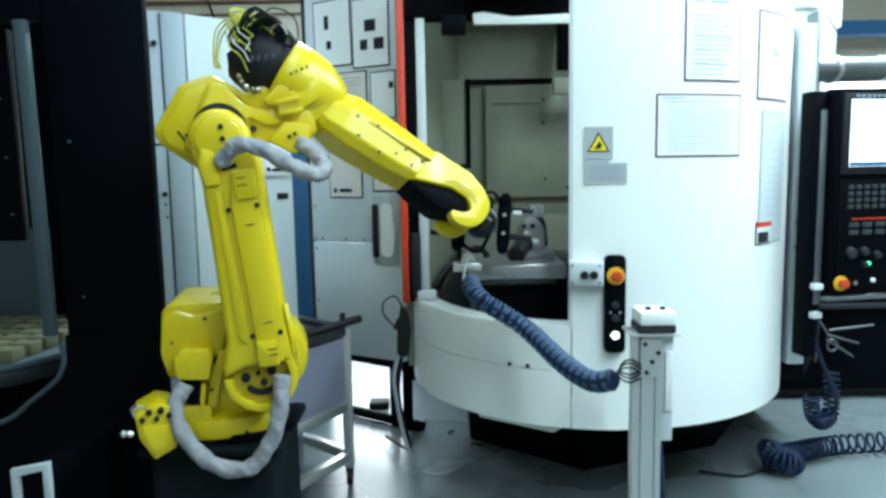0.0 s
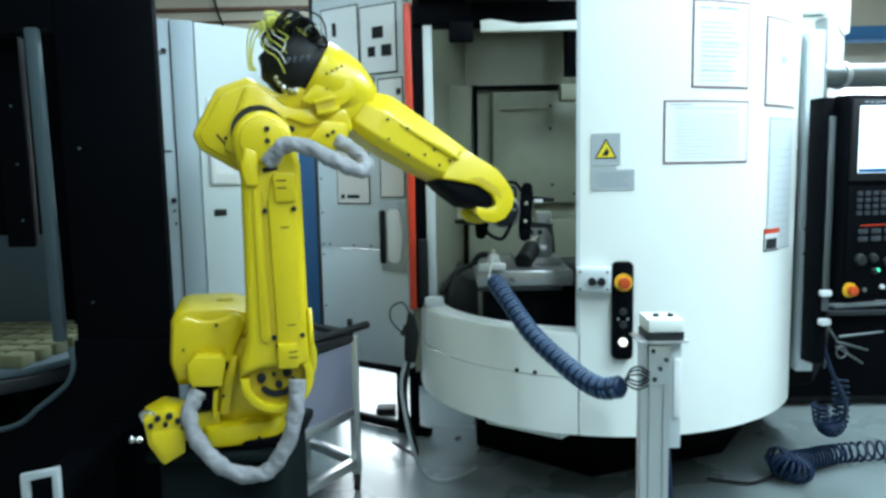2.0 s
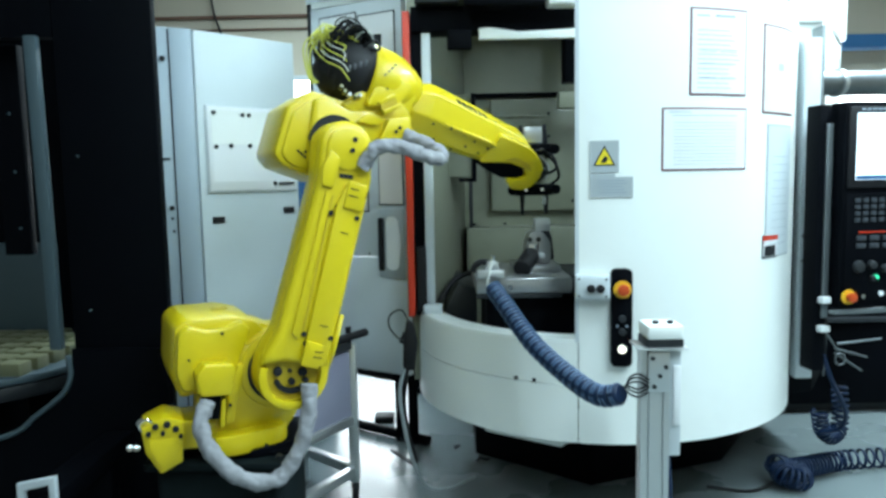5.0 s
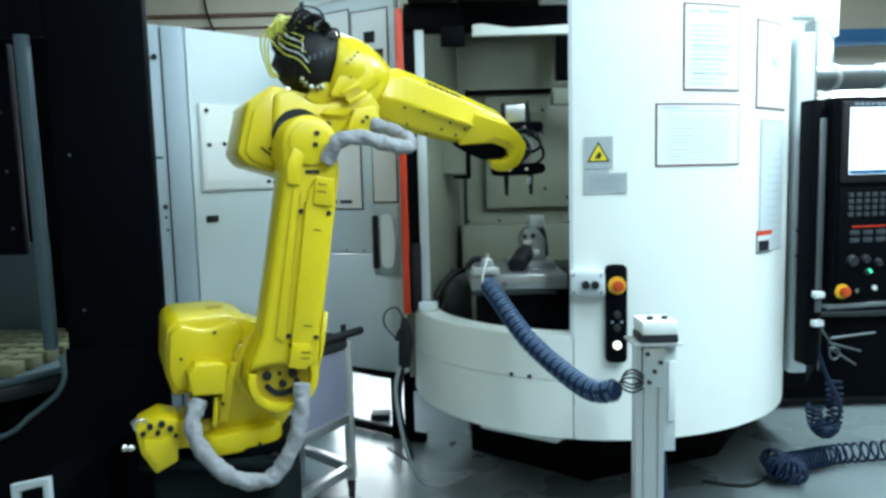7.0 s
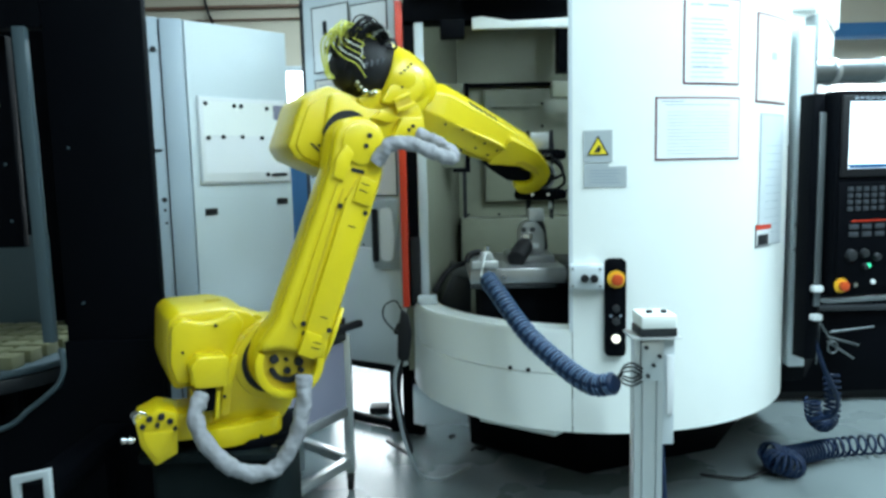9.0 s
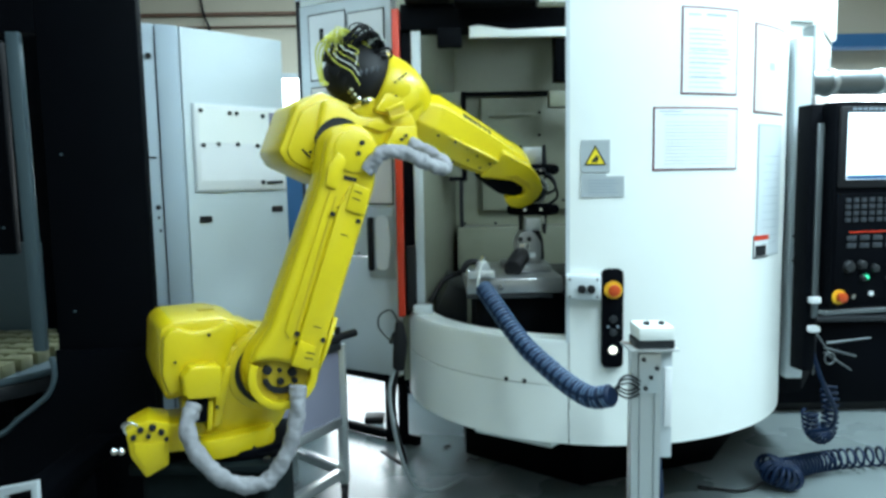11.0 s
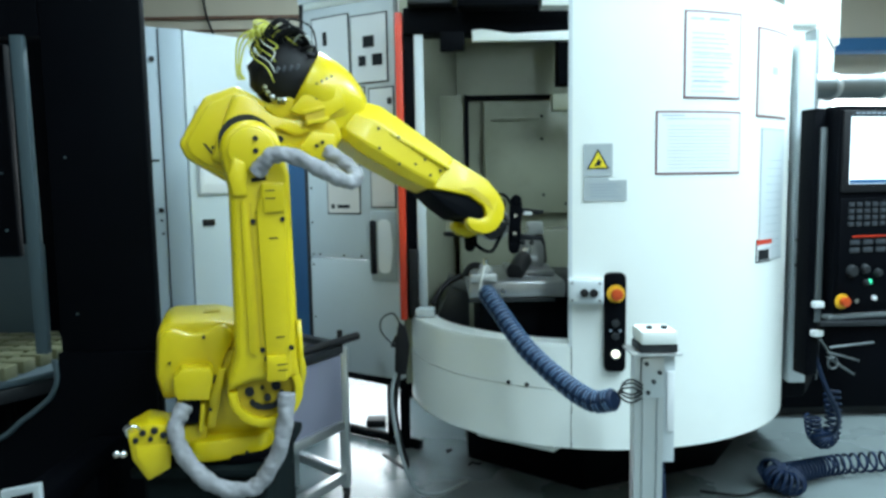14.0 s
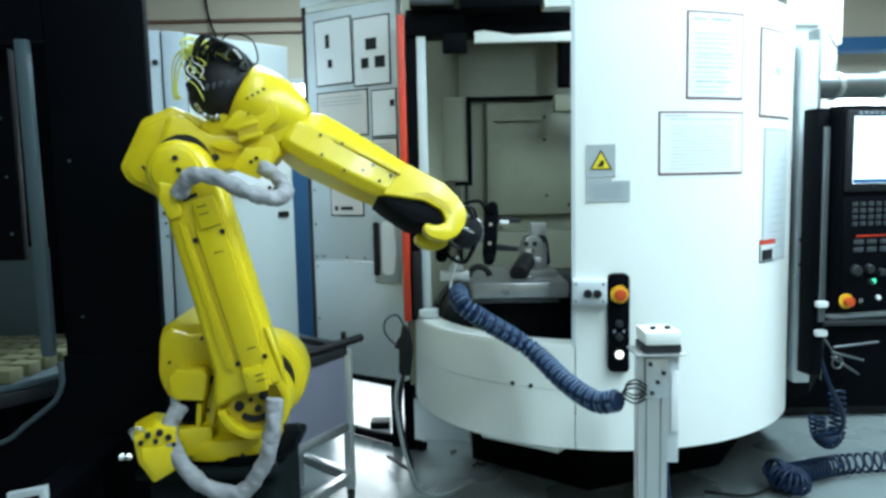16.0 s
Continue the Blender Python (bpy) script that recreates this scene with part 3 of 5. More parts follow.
part("flank_hood", prism([(1.38, 2.9), (1.52, 2.92), (1.86, 3.36), (1.86, 4.3), (1.30, 4.3)], 1.98, 2.3, "z", 0.01), WHITE, MC)
part("hood_vent", box(0, 0.04, -0.004, 0.002, 1.74, 1.9), GREYLABEL, MC, "", pose(1.81, 3.33, 0, 0, 0, 54))


def duct():
    d = empty("extraction_duct", None, "ribbed silver extraction duct", "duct")
    b = bmesh.new()
    pts = [Vector((1.46 + 0.85 * k / 60, 2.88 + 0.3 * k / 60, 1.735 + 0.03 * k / 60)) for k in range(61)]
    tube(pts, 0.05, 20, b, [0.047 + 0.003 * (k % 2) for k in range(61)])
    part("pipe", b, GALV, d)
    for s in (0.15, 0.45):
        p = pts[int(60 * s)]
        v = (pts[1] - pts[0]).normalized()
        part("clamp", cyl(p - v * 0.012, p + v * 0.012, 0.056, n=28, bev=0.003), ALU, d)


duct()
CPM = pose(1.4155, 2.595, 0, 0, 0, 10)


def control_panel():
    cp = empty("control_panel", CPM, "black machine control panel with a lit screen", "control panel")
    part("housing", box(0.034, 0.56, 0, 0.09, 0.87, 1.635, 0.012), BLACK, cp)
    part("bezel", box(0.045, 0.53, -0.012, 0.0, 1.32, 1.615, 0.006), RUBBER, cp)
    part("screen", box(0.072, 0.49, -0.0145, -0.0125, 1.35, 1.592), SCREEN, cp, "bright white display")
    part("screen_bar", box(0.074, 0.488, -0.0162, -0.0148, 1.352, 1.366), BLUEPAINT, cp)
    for k in range(9):
        part("bezel_mark", box(0.09 + 0.022 * k, 0.105 + 0.022 * k, -0.0135, -0.0122, 1.601, 1.609), INK, cp)
    part("key_field", box(0.045, 0.53, -0.006, 0.0, 0.9, 1.30, 0.004), BLACK, cp)
    key = None
    for row in range(4):
        for k in range(12):
            m = pose(0.09 + 0.033 * k, -0.006, 1.275 - 0.024 * row)
            if key is None:
                key = part("key", box(-0.011, 0.011, -0.005, 0, -0.008, 0.008, 0.002), KEYGREY, cp, m=m)
            else:
                share(key, "key", cp, m)
    part("key_stripe", box(0.1, 0.5, -0.008, -0.006, 1.155, 1.159), RED, cp)
    lamp = None
    for row in range(2):
        for k in range(6):
            m = pose(0.11 + 0.055 * k, -0.006, 1.135 - 0.028 * row)
            if lamp is None:
                lamp = part("soft_key", box(-0.02, 0.02, -0.004, 0, -0.009, 0.009, 0.002), KEYGREY, cp, m=m)
            else:
                share(lamp, "soft_key", cp, m)
    for x, z, r in ((0.1, 1.03, 0.024), (0.155, 1.035, 0.018), (0.21, 1.02, 0.016), (0.28, 1.03, 0.02), (0.16, 0.985, 0.012), (0.27, 0.98, 0.012)):
        part("dial", cyl((x, -0.006, z), (x, -0.024, z), r, r * 0.8, n=22, bev=0.002), DARK, cp)
    part("pilot_lamp", cyl((0.178, -0.006, 0.988), (0.178, -0.013, 0.988), 0.008, n=16), LEDG, cp, "lit green pilot lamp")
    part("stop_ring", cyl((0.065, -0.006, 0.918), (0.065, -0.012, 0.918), 0.028, n=28), ESTOPY, cp)
    part("stop_button", cyl((0.065, -0.012, 0.918), (0.065, -0.036, 0.918), 0.015, 0.019, n=28, bev=0.004), ESTOPR, cp)
    part("key_switch", cyl((0.12, -0.006, 0.918), (0.12, -0.018, 0.918), 0.009, n=14), CHROME, cp)
    part("push_button", cyl((0.2, -0.006, 0.925), (0.2, -0.014, 0.925), 0.009, n=14), PAPER, cp)
    part("lower_lip", box(0.0, 0.56, -0.02, 0.02, 0.853, 0.868, 0.005), DARKSTEEL, cp)
    part("hinge_column", box(-0.022, 0.03, 0.06, 0.14, 0.62, 1.63, 0.008), BLACK, cp)
    part("glass_strip", box(0.002, 0.028, 0.05, 0.06, 0.83, 1.56, 0.003), DARKSTEEL, cp, "dull steel inlay strip")
    for z in (0.9, 0.79):
        part("hinge_block", box(-0.012, 0.026, 0.03, 0.06, z - 0.012, z + 0.012, 0.004), PAPER, cp, "white hinge block")


control_panel()


def side_unit():
    s = empty("coolant_unit", None, "black coolant unit beside the machine with air guns", "coolant unit")
    part("body", box(1.8, 3.9, 3.92, 4.6, 0.06, 0.86, 0.02), BLACK, s)
    part("foot", box(1.9, 3.8, 4.0, 4.5, 0.0, 0.06), DARK, s)
    for k, (a, b) in enumerate((((1.60, 3.0, 0.72), (1.68, 3.0, 0.6)), ((1.66, 3.0, 0.62), (1.80, 3.0, 0.58)), ((1.67, 3.0, 0.64), (1.86, 3.0, 0.66)), ((1.66, 3.0, 0.6), (1.78, 3.0, 0.52)), ((1.62, 3.0, 0.68), (1.615, 3.0, 0.5)))):
        part("air_gun", cyl(a, b, 0.006, 0.004, n=10), DARKSTEEL, s)
    part("ring", tube([(1.68 + 0.022 * math.cos(a), 2.99, 0.575 + 0.025 * math.sin(a)) for a in np.linspace(0, 6.28, 18)], 0.004), DARKSTEEL, s)
    part("hook_rail", box(1.6, 2.6, 3.01, 3.05, 0.73, 0.75, 0.003), DARK, s)
    part("white_tag", box(1.84, 1.88, 3.03, 3.048, 0.79, 0.81, 0.002), PAPER, s)
    far = pose(0, 0, 1.38) @ Matrix.Scale(1.285, 4) @ pose(0, 0, -1.38)
    for o in s.children:
        if o.name.split(".")[0] in ("air_gun", "ring", "hook_rail", "white_tag"):
            o.data.transform(far)


side_unit()


def coil(name, path, r, turns, wire, label, flat=0.0, n_per=12):
    pts = spline(path, 10)
    total = turns * n_per
    out = []
    for k in range(total + 1):
        s = k / total * (len(pts) - 1)
        i = min(int(s), len(pts) - 2)
        p = pts[i].lerp(pts[i + 1], s - i)
        d = (pts[i + 1] - pts[i]).normalized()
        side_v = d.cross(Vector((0, 0, 1))).normalized()
        up = side_v.cross(d)
        a = 2 * math.pi * k / n_per
        out.append(p + side_v * math.cos(a) * r + up * math.sin(a) * r)
    return thing(name, tube(out, wire, 6), BLUEHOSE, label, "hose", "blue coiled air hoses")


coil("coiled_hose", [(1.42, 3.0, 0.07), (1.6, 3.08, 0.06), (1.85, 3.15, 0.06), (2.4, 3.2, 0.06)], 0.042, 32, 0.0065, "dark blue coiled air hose stretched on the floor")
coil("coiled_hose", [(1.42, 3.0, 0.08), (1.45, 2.95, 0.07), (1.51, 2.95, 0.055), (1.53, 3.02, 0.055), (1.47, 3.05, 0.08), (1.42, 3.01, 0.1)], 0.042, 18, 0.0065, "dark blue coiled air hose heaped on the floor")
coil("coiled_hose", [(1.75, 3.12, 0.42), (1.75, 3.1, 0.32), (1.735, 3.08, 0.235), (1.69, 3.06, 0.205), (1.65, 3.06, 0.24), (1.635, 3.06, 0.32)], 0.032, 20, 0.006, "dark blue coiled air hose hanging in a loop")
thing("air_line", tube(spline([(1.41, 2.76, 1.0), (1.43, 2.74, 0.8), (1.5, 2.74, 0.58), (1.6, 2.8, 0.42), (1.62, 2.86, 0.32), (1.56, 2.92, 0.28)]), 0.009), BLUEHOSE, "plain blue air line hanging beside the machine", "hose")
thing("floor_cable", tube(spline([(1.12, 3.0, 0.012), (1.22, 2.96, 0.012), (1.3, 2.95, 0.012), (1.4, 2.98, 0.03)]), 0.006), RUBBER, "thin black cable on the floor", "cable")
thing("blue_line", tube(spline([(0.62, 1.98, 0.62), (0.632, 1.97, 0.4), (0.64, 1.96, 0.2), (0.62, 1.95, 0.01)]), 0.008), BLUEHOSE, "blue air line down the profile post", "hose")


# ---------------------------------------------------------------- profile post
def post():
    p = empty("profile_post", pose(0.521, 1.9, 0), "aluminium profile post with a white block on top", "post")
    sec = [(0, 0), (0.016, 0), (0.016, 0.007), (0.024, 0.007), (0.024, 0), (0.056, 0), (0.056, 0.007), (0.064, 0.007), (0.064, 0), (0.08, 0), (0.08, 0.04), (0, 0.04)]
    part("profile", prism(sec, 0.0, 0.905, "z"), ALU, p, "slotted aluminium profile")
    part("joint_plate", prism(rounded([(0.018, 0.79), (0.078, 0.79), (0.078, 0.9), (0.018, 0.9)], 0.008), -0.008, -0.0005, "y", 0.001), ALU, p)
    for x, z in ((0.03, 0.885), (0.066, 0.86), (0.05, 0.835), (0.035, 0.805)):
        part("bolt", cyl((x, -0.008, z), (x, -0.013, z), 0.006, n=12), DARK, p)
    part("side_plate", box(0.082, 0.115, 0.01, 0.05, 0.6, 0.92, 0.003), PANELGREY, p)
    part("clear_cover", box(0.09, 0.112, 0.0, 0.009, 0.69, 0.86, 0.004), PAPER, p)
    part("top_plate", box(-0.01, 0.125, -0.02, 0.09, 0.908, 0.914, 0.002), ALU, p)
    part("dark_spacer", box(0.012, 0.115, -0.01, 0.08, 0.914, 0.937, 0.004), DARK, p)
    part("block", box(0.015, 0.112, -0.015, 0.085, 0.937, 0.975, 0.006), WHITE, p, "white plastic block")
    for x in (0.045, 0.085):
        part("knob", cyl((x, 0.02, 0.975), (x, 0.02, 0.984), 0.009, n=14, bev=0.002), DARK, p)
    for k, (dx, dz) in enumerate(((0, 0), (-0.008, -0.012), (0.005, 0.01))):
        part("wire_loop", tube(spline([(0.02, -0.01, 0.815 + dz), (-0.01, -0.02, 0.835 + dz), (-0.035 + dx, -0.01, 0.825 + dz), (-0.035, 0.0, 0.8 + dz), (-0.01, -0.01, 0.79 + dz), (0.02, -0.005, 0.8 + dz)]), 0.003, 6), DARK, p)


post()

# ---------------------------------------------------------------- electrical cabinet
cab = empty("electrical_cabinet", label="tall pale grey electrical cabinet", category="cabinet")
part("front", prism([(-0.977, 2.8), (-0.656, 3.12), (-0.9, 3.4), (-1.2, 3.1)], 0.02, 1.978, "z", 0.004), CABINET, cab, "pale grey cabinet door")
part("side", prism([(-1.055, 2.758), (-0.981, 2.796), (-1.2, 3.1), (-1.3, 3.02)], 0.02, 1.98, "z", 0.004), CABSIDE, cab, "cabinet side in a shaded blue-grey")
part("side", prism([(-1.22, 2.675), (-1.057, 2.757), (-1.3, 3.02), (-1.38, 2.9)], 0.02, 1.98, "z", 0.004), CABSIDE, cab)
part("seam", tube([(-1.056, 2.7535, 0.05 + 0.06 * k) for k in range(33)], 0.0025, 6), RUBBER, cab)
SIDEROT = math.degrees(math.atan2(0.147, 0.293))
for x, y, z, r in ((-1.08, 2.745, 1.86, 0.011), (-1.075, 2.748, 1.29, 0.010), (-1.075, 2.748, 1.25, 0.005), (-1.072, 2.749, 1.2, 0.005)):
    part("lock", cyl((x, y, z), (x + 0.003, y - 0.006, z), r, n=14), INKDARK, cab)
part("slot", box(-0.014, 0.014, -0.004, 0, -0.004, 0.004), INKDARK, cab, "", pose(-1.085, 2.743, 1.48, 0, 0, SIDEROT))
CF = pose(-0.977, 2.8, 0, 0, 0, 44.9)
for x, z in ((0.068, 1.235), (0.398, 1.262)):
    part("latch", box(x - 0.026, x + 0.026, -0.008, 0.0, z - 0.013, z + 0.013, 0.003), RUBBER, cab, "black recessed latch", CF)


def notice_board():
    nb = empty("notice_board", CF @ pose(0.235, -0.004, 1.518), "white notice board with magnets and sheets", "notice board")
    part("board", box(-0.2, 0.2, -0.012, 0.002, -0.168, 0.17, 0.006), PAPER, nb)
    part("board_frame", box(-0.205, 0.205, -0.008, 0.001, -0.173, 0.175, 0.004), PANELGREY, nb)
    part("paper_sheet", box(-0.185, 0.19, -0.0135, -0.0122, 0.02, 0.155), WHITE, nb)
    part("paper_sheet", box(-0.185, 0.19, -0.0135, -0.0122, -0.13, 0.014), PAPER, nb)
    for x, z in ((-0.175, 0.145), (-0.05, 0.14), (-0.02, 0.14), (0.1, 0.135), (-0.17, 0.01), (-0.105, 0.015), (-0.02, 0.016), (0.07, 0.012), (0.09, -0.14)):
        part("magnet", cyl((x, -0.0135, z), (x, -0.02, z), 0.0085, n=14, bev=0.001), INKDARK, nb)
    part("pen", cyl((0.11, -0.018, -0.143), (0.18, -0.018, -0.14), 0.006, n=10), INKDARK, nb)
    part("sticker", box(0.13, 0.185, -0.0148, -0.0137, 0.09, 0.15), PURPLE, nb)


notice_board()


# ---------------------------------------------------------------- robot cell enclosure with the part store
def cell_enclosure():
    c = empty("cell_enclosure", None, "black painted robot cell enclosure with a window", "enclosure")
    part("column", box(-1.36, -1.016, 2.5, 2.545, 0.0, 2.7, 0.004), BLACK, c, "broad black column")
    part("window_strip", prism([(-1.434, 0.80), (-1.392, 0.80), (-1.406, 1.9), (-1.448, 1.9)], 2.47, 2.499, "y", 0.003), GREYBLUE, c, "grey-blue window edge strip")
    part("top_panel", box(-2.7, -1.362, 2.5, 2.56, 1.9, 2.7), BLACK, c)
    part("inner_post", box(-1.66, -1.56, 2.62, 2.66, 1.13, 1.9, 0.004), BLACK, c)
    part("back_panel", box(-2.7, -1.85, 3.28, 3.32, 0.45, 1.12, 0.006), GREYBLUE, c, "dim blue-grey panel behind the window")
    part("back_upper", box(-2.7, -1.55, 3.34, 3.38, 0.0, 2.7), BLACK, c)
    part("lower_panel", prism([(-2.7, 0.0), (-1.02, 0.0), (-1.02, 0.8), (-1.36, 0.8), (-1.362, 0.70), (-1.385, 0.645), (-1.42, 0.61), (-1.5, 0.55), (-1.62, 0.475), (-2.7, 0.42)], 2.478, 2.498, "y"), BLACK, c, "black lower panel with a rounded window corner")
    part("window_rim", tube(spline([(-1.372, 2.47, 0.78), (-1.366, 2.47, 0.71), (-1.39, 2.47, 0.65), (-1.43, 2.47, 0.612), (-1.5, 2.47, 0.56), (-1.62, 2.47, 0.484), (-1.95, 2.47, 0.44)]), 0.010), GREYBLUE, c)
    for x, y, z in ((-1.3, 2.5, 1.488), (-1.292, 2.5, 0.937), (-1.603, 2.62, 1.652), (-1.598, 2.62, 1.439), (-1.594, 2.62, 1.23)):
        part("bolt", cyl((x, y, z), (x, y - 0.006, z), 0.005, n=8), GREYBLUE, c)
    part("white_bracket", prism([(-1.255, 0.44), (-1.255, 0.535), (-1.143, 0.555), (-1.143, 0.44), (-1.163, 0.44), (-1.163, 0.53), (-1.235, 0.515), (-1.235, 0.44)], 1.94, 1.96, "y", 0.003), PANELGREY, c)
    part("bracket_arm", box(-1.25, -1.15, 1.962, 2.476, 0.44, 0.5, 0.004), BLACK, c)
    part("bracket_leg", box(-1.24, -1.16, 2.3, 2.36, 0.0, 0.44, 0.004), BLACK, c)


GREYBLUE = mat("dim_grey_blue", (0.048, 0.075, 0.09), 0.5, var=0.1)
cell_enclosure()


def turntable():
    t = empty("part_turntable", pose(-1.95, 2.93, 0), "round grey turntable with rows of pale blanks", "turntable")
    part("disc", cyl((0, 0, 0.63), (0, 0, 0.66), 0.42, n=64, bev=0.006), GREYBLUE, t)
    part("disc_rim", cyl((0, 0, 0.57), (0, 0, 0.625), 0.415, n=64, bev=0.006), DARK, t)
    part("stem", cyl((0, 0, 0.0), (0, 0, 0.57), 0.12, n=32), BLACK, t)
    blank, n = None, 0
    for i in range(8):
        for j in range(7):
            x, y = -0.33 + 0.115 * j + 0.012 * i, -0.36 + 0.1 * i
            if x * x + y * y > 0.14:
                continue
            m = pose(-1.95 + x, 2.93 + y, 0.66, 0, 0, -6 + (i * 7 + j * 3) % 5 - 2)
            if blank is None:
                blank = thing("metal_blank", box(-0.046, 0.046, -0.036, 0.036, 0, 0.05, 0.003), BRASSY, "brass-coloured rectangular blank on the turntable, toned down for the dim cell", "workpiece", "blanks on the turntable", m)
            else:
                copy_thing(blank, m)


turntable()


# ---------------------------------------------------------------- cart behind the robot
def cart():
    c = empty("cart", None, "aluminium profile cart with lilac grey panels", "cart")
    # corners of the cart seen from above
    A, B, C, D = Vector((-0.625, 2.63, 0)), Vector((-0.425, 2.96, 0)), Vector((-0.75, 3.25, 0)), Vector((-0.98, 2.91, 0))

    def bar(a, b, z, w=0.04, h=0.04, mt=ALU, nm="rail", lab=""):
        d = (b - a)
        m = Matrix.Translation(a + Vector((0, 0, z))) @ pose(0, 0, 0, 0, 0, math.degrees(math.atan2(d.y, d.x)))
        part(nm, box(0.02, d.length - 0.02, -w / 2, w / 2, -h / 2, h / 2, 0.004), mt, c, lab, m)
    for p in (A, B, C, D):
        part("leg", box(-0.02, 0.02, -0.02, 0.02, 0.08, 0.69, 0.004), ALU, c, "", Matrix.Translation(p))
        part("caster", cyl((p.x - 0.012, p.y, 0.032), (p.x + 0.012, p.y, 0.032), 0.032, n=20, bev=0.004), RUBBER, c, "black caster wheel")
        part("fork", box(-0.016, 0.016, -0.016, 0.016, 0.045, 0.08, 0.004), DARK, c, "", Matrix.Translation(p))
    for z in (0.36, 0.13):
        for a, b in ((A, B), (B, C), (C, D), (D, A)):
            bar(a, b, z)
    for a, b in ((A, B), (B, C), (C, D), (D, A)):
        bar(a, b, 0.69, 0.045, 0.035, DARK)
    d = (B - A)
    ang = math.degrees(math.atan2(d.y, d.x))
    part("top_board", box(0.0, 0.41, 0.0, 0.43, 0.672, 0.686), DARK, c, "dark grey top board", Matrix.Translation(A) @ pose(0, 0, 0, 0, 0, ang))
    part("side_board", box(0.025, 0.385, -0.006, 0.006, 0.38, 0.665), PURPLE, c, "lilac grey side board", Matrix.Translation(A) @ pose(0, 0, 0, 0, 0, ang))
    part("shelf", box(0.0, 0.41, 0.02, 0.42, 0.365, 0.378), PANELGREY, c, "", Matrix.Translation(A) @ pose(0, 0, 0, 0, 0, ang))
    part("handle_bar", cyl((-0.60, 2.72, 0.715), (-0.36, 2.98, 0.735), 0.017, n=16, bev=0.004), RUBBER, c, "black rubber handle bar")
    part("handle_post", cyl((-0.43, 2.93, 0.69), (-0.43, 2.93, 0.77), 0.012, n=12), RUBBER, c)


cart()


def rinse_gun():
    g = empty("spray_gun", None, "black hand spray gun hanging on its holder", "spray gun")
    part("body", prism(rounded([(-0.03, -0.11), (0.02, -0.12), (0.035, 0.0), (0.02, 0.08), (-0.01, 0.1), (-0.025, 0.0)], 0.02), -0.02, 0.02, "y", 0.006), RUBBER, g, "", pose(-0.17, 2.88, 0.71))
    part("trigger", box(-0.05, -0.03, -0.008, 0.008, 0.0, 0.05, 0.004), RUBBER, g, "", pose(-0.17, 2.88, 0.69, 0, 25, 0))
    part("cable_loop", tube(spline([(-0.17, 2.87, 0.80), (-0.2, 2.86, 0.85), (-0.245, 2.86, 0.83), (-0.25, 2.86, 0.78), (-0.21, 2.86, 0.73), (-0.18, 2.87, 0.72)]), 0.004, 6), DARK, g)
    part("hose", tube(spline([(-0.19, 2.88, 0.61), (-0.215, 2.88, 0.5), (-0.2, 2.88, 0.35), (-0.17, 2.9, 0.2), (-0.12, 2.95, 0.06), (-0.02, 3.0, 0.02), (0.1, 3.1, 0.03)]), 0.008, 8), GREYLABEL, g)
    part("hose", tube(spline([(-0.18, 2.89, 0.61), (-0.2, 2.9, 0.45), (-0.19, 2.95, 0.3), (-0.17, 3.1, 0.1), (-0.3, 3.4, 0.04)]), 0.009, 8), RUBBER, g)


rinse_gun()


def skid_frame():
    f = empty("skid_frame", None, "black steel skid frame under the machine side", "frame")
    for a, b in (((-0.56, 3.85, 0.03), (-0.12, 3.55, 0.03)), ((-0.56, 3.85, 0.34), (-0.12, 3.55, 0.34))):
        part("rail", tube([a, b], 0.028, 4), BLACK, f)
    for x, y in ((-0.27, 3.655), (-0.20, 3.61)):
        part("leg", box(x - 0.025, x + 0.025, y - 0.025, y + 0.025, 0.0, 0.5), BLACK, f)
    thing("black_pedal", box(-0.44, -0.33, 3.9, 4.0, 0.0, 0.04, 0.01), RUBBER, "small black foot pedal on the floor", "pedal")


skid_frame()
for x, y, a, s in ((0.12, 3.34, 20, 1.0), (0.02, 3.5, 70, 0.8)):
    thing("swarf_scrap", tube(spline([(0, 0, 0.006), (0.02 * s, 0.012, 0.012), (0.045 * s, -0.004, 0.006), (0.07 * s, 0.006, 0.006)]), 0.005, 6), INKDARK, "small dark scrap lying on the floor", "scrap", "scraps on the floor", pose(x, y, 0, 0, 0, a))
ped = empty("robot_pedestal", None, "dark green-grey steel pedestal under the robot", "pedestal")
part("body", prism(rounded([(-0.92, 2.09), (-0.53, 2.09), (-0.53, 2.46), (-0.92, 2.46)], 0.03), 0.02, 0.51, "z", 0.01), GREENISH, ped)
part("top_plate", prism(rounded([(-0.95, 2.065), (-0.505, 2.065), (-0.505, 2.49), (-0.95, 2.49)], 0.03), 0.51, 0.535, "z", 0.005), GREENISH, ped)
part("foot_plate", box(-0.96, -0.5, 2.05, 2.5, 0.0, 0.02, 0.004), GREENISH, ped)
for x, y in ((-0.91, 2.10), (-0.535, 2.10), (-0.91, 2.45), (-0.535, 2.45)):
    part("bolt", cyl((x, y, 0.535), (x, y, 0.547), 0.011, n=8), DARK, ped)

# ---------------------------------------------------------------- robot
RB = (-0.646, 2.2505)
J2Z, J1OFF, L2, ROLLZ = 0.738, 0.1506, 0.79, 0.225
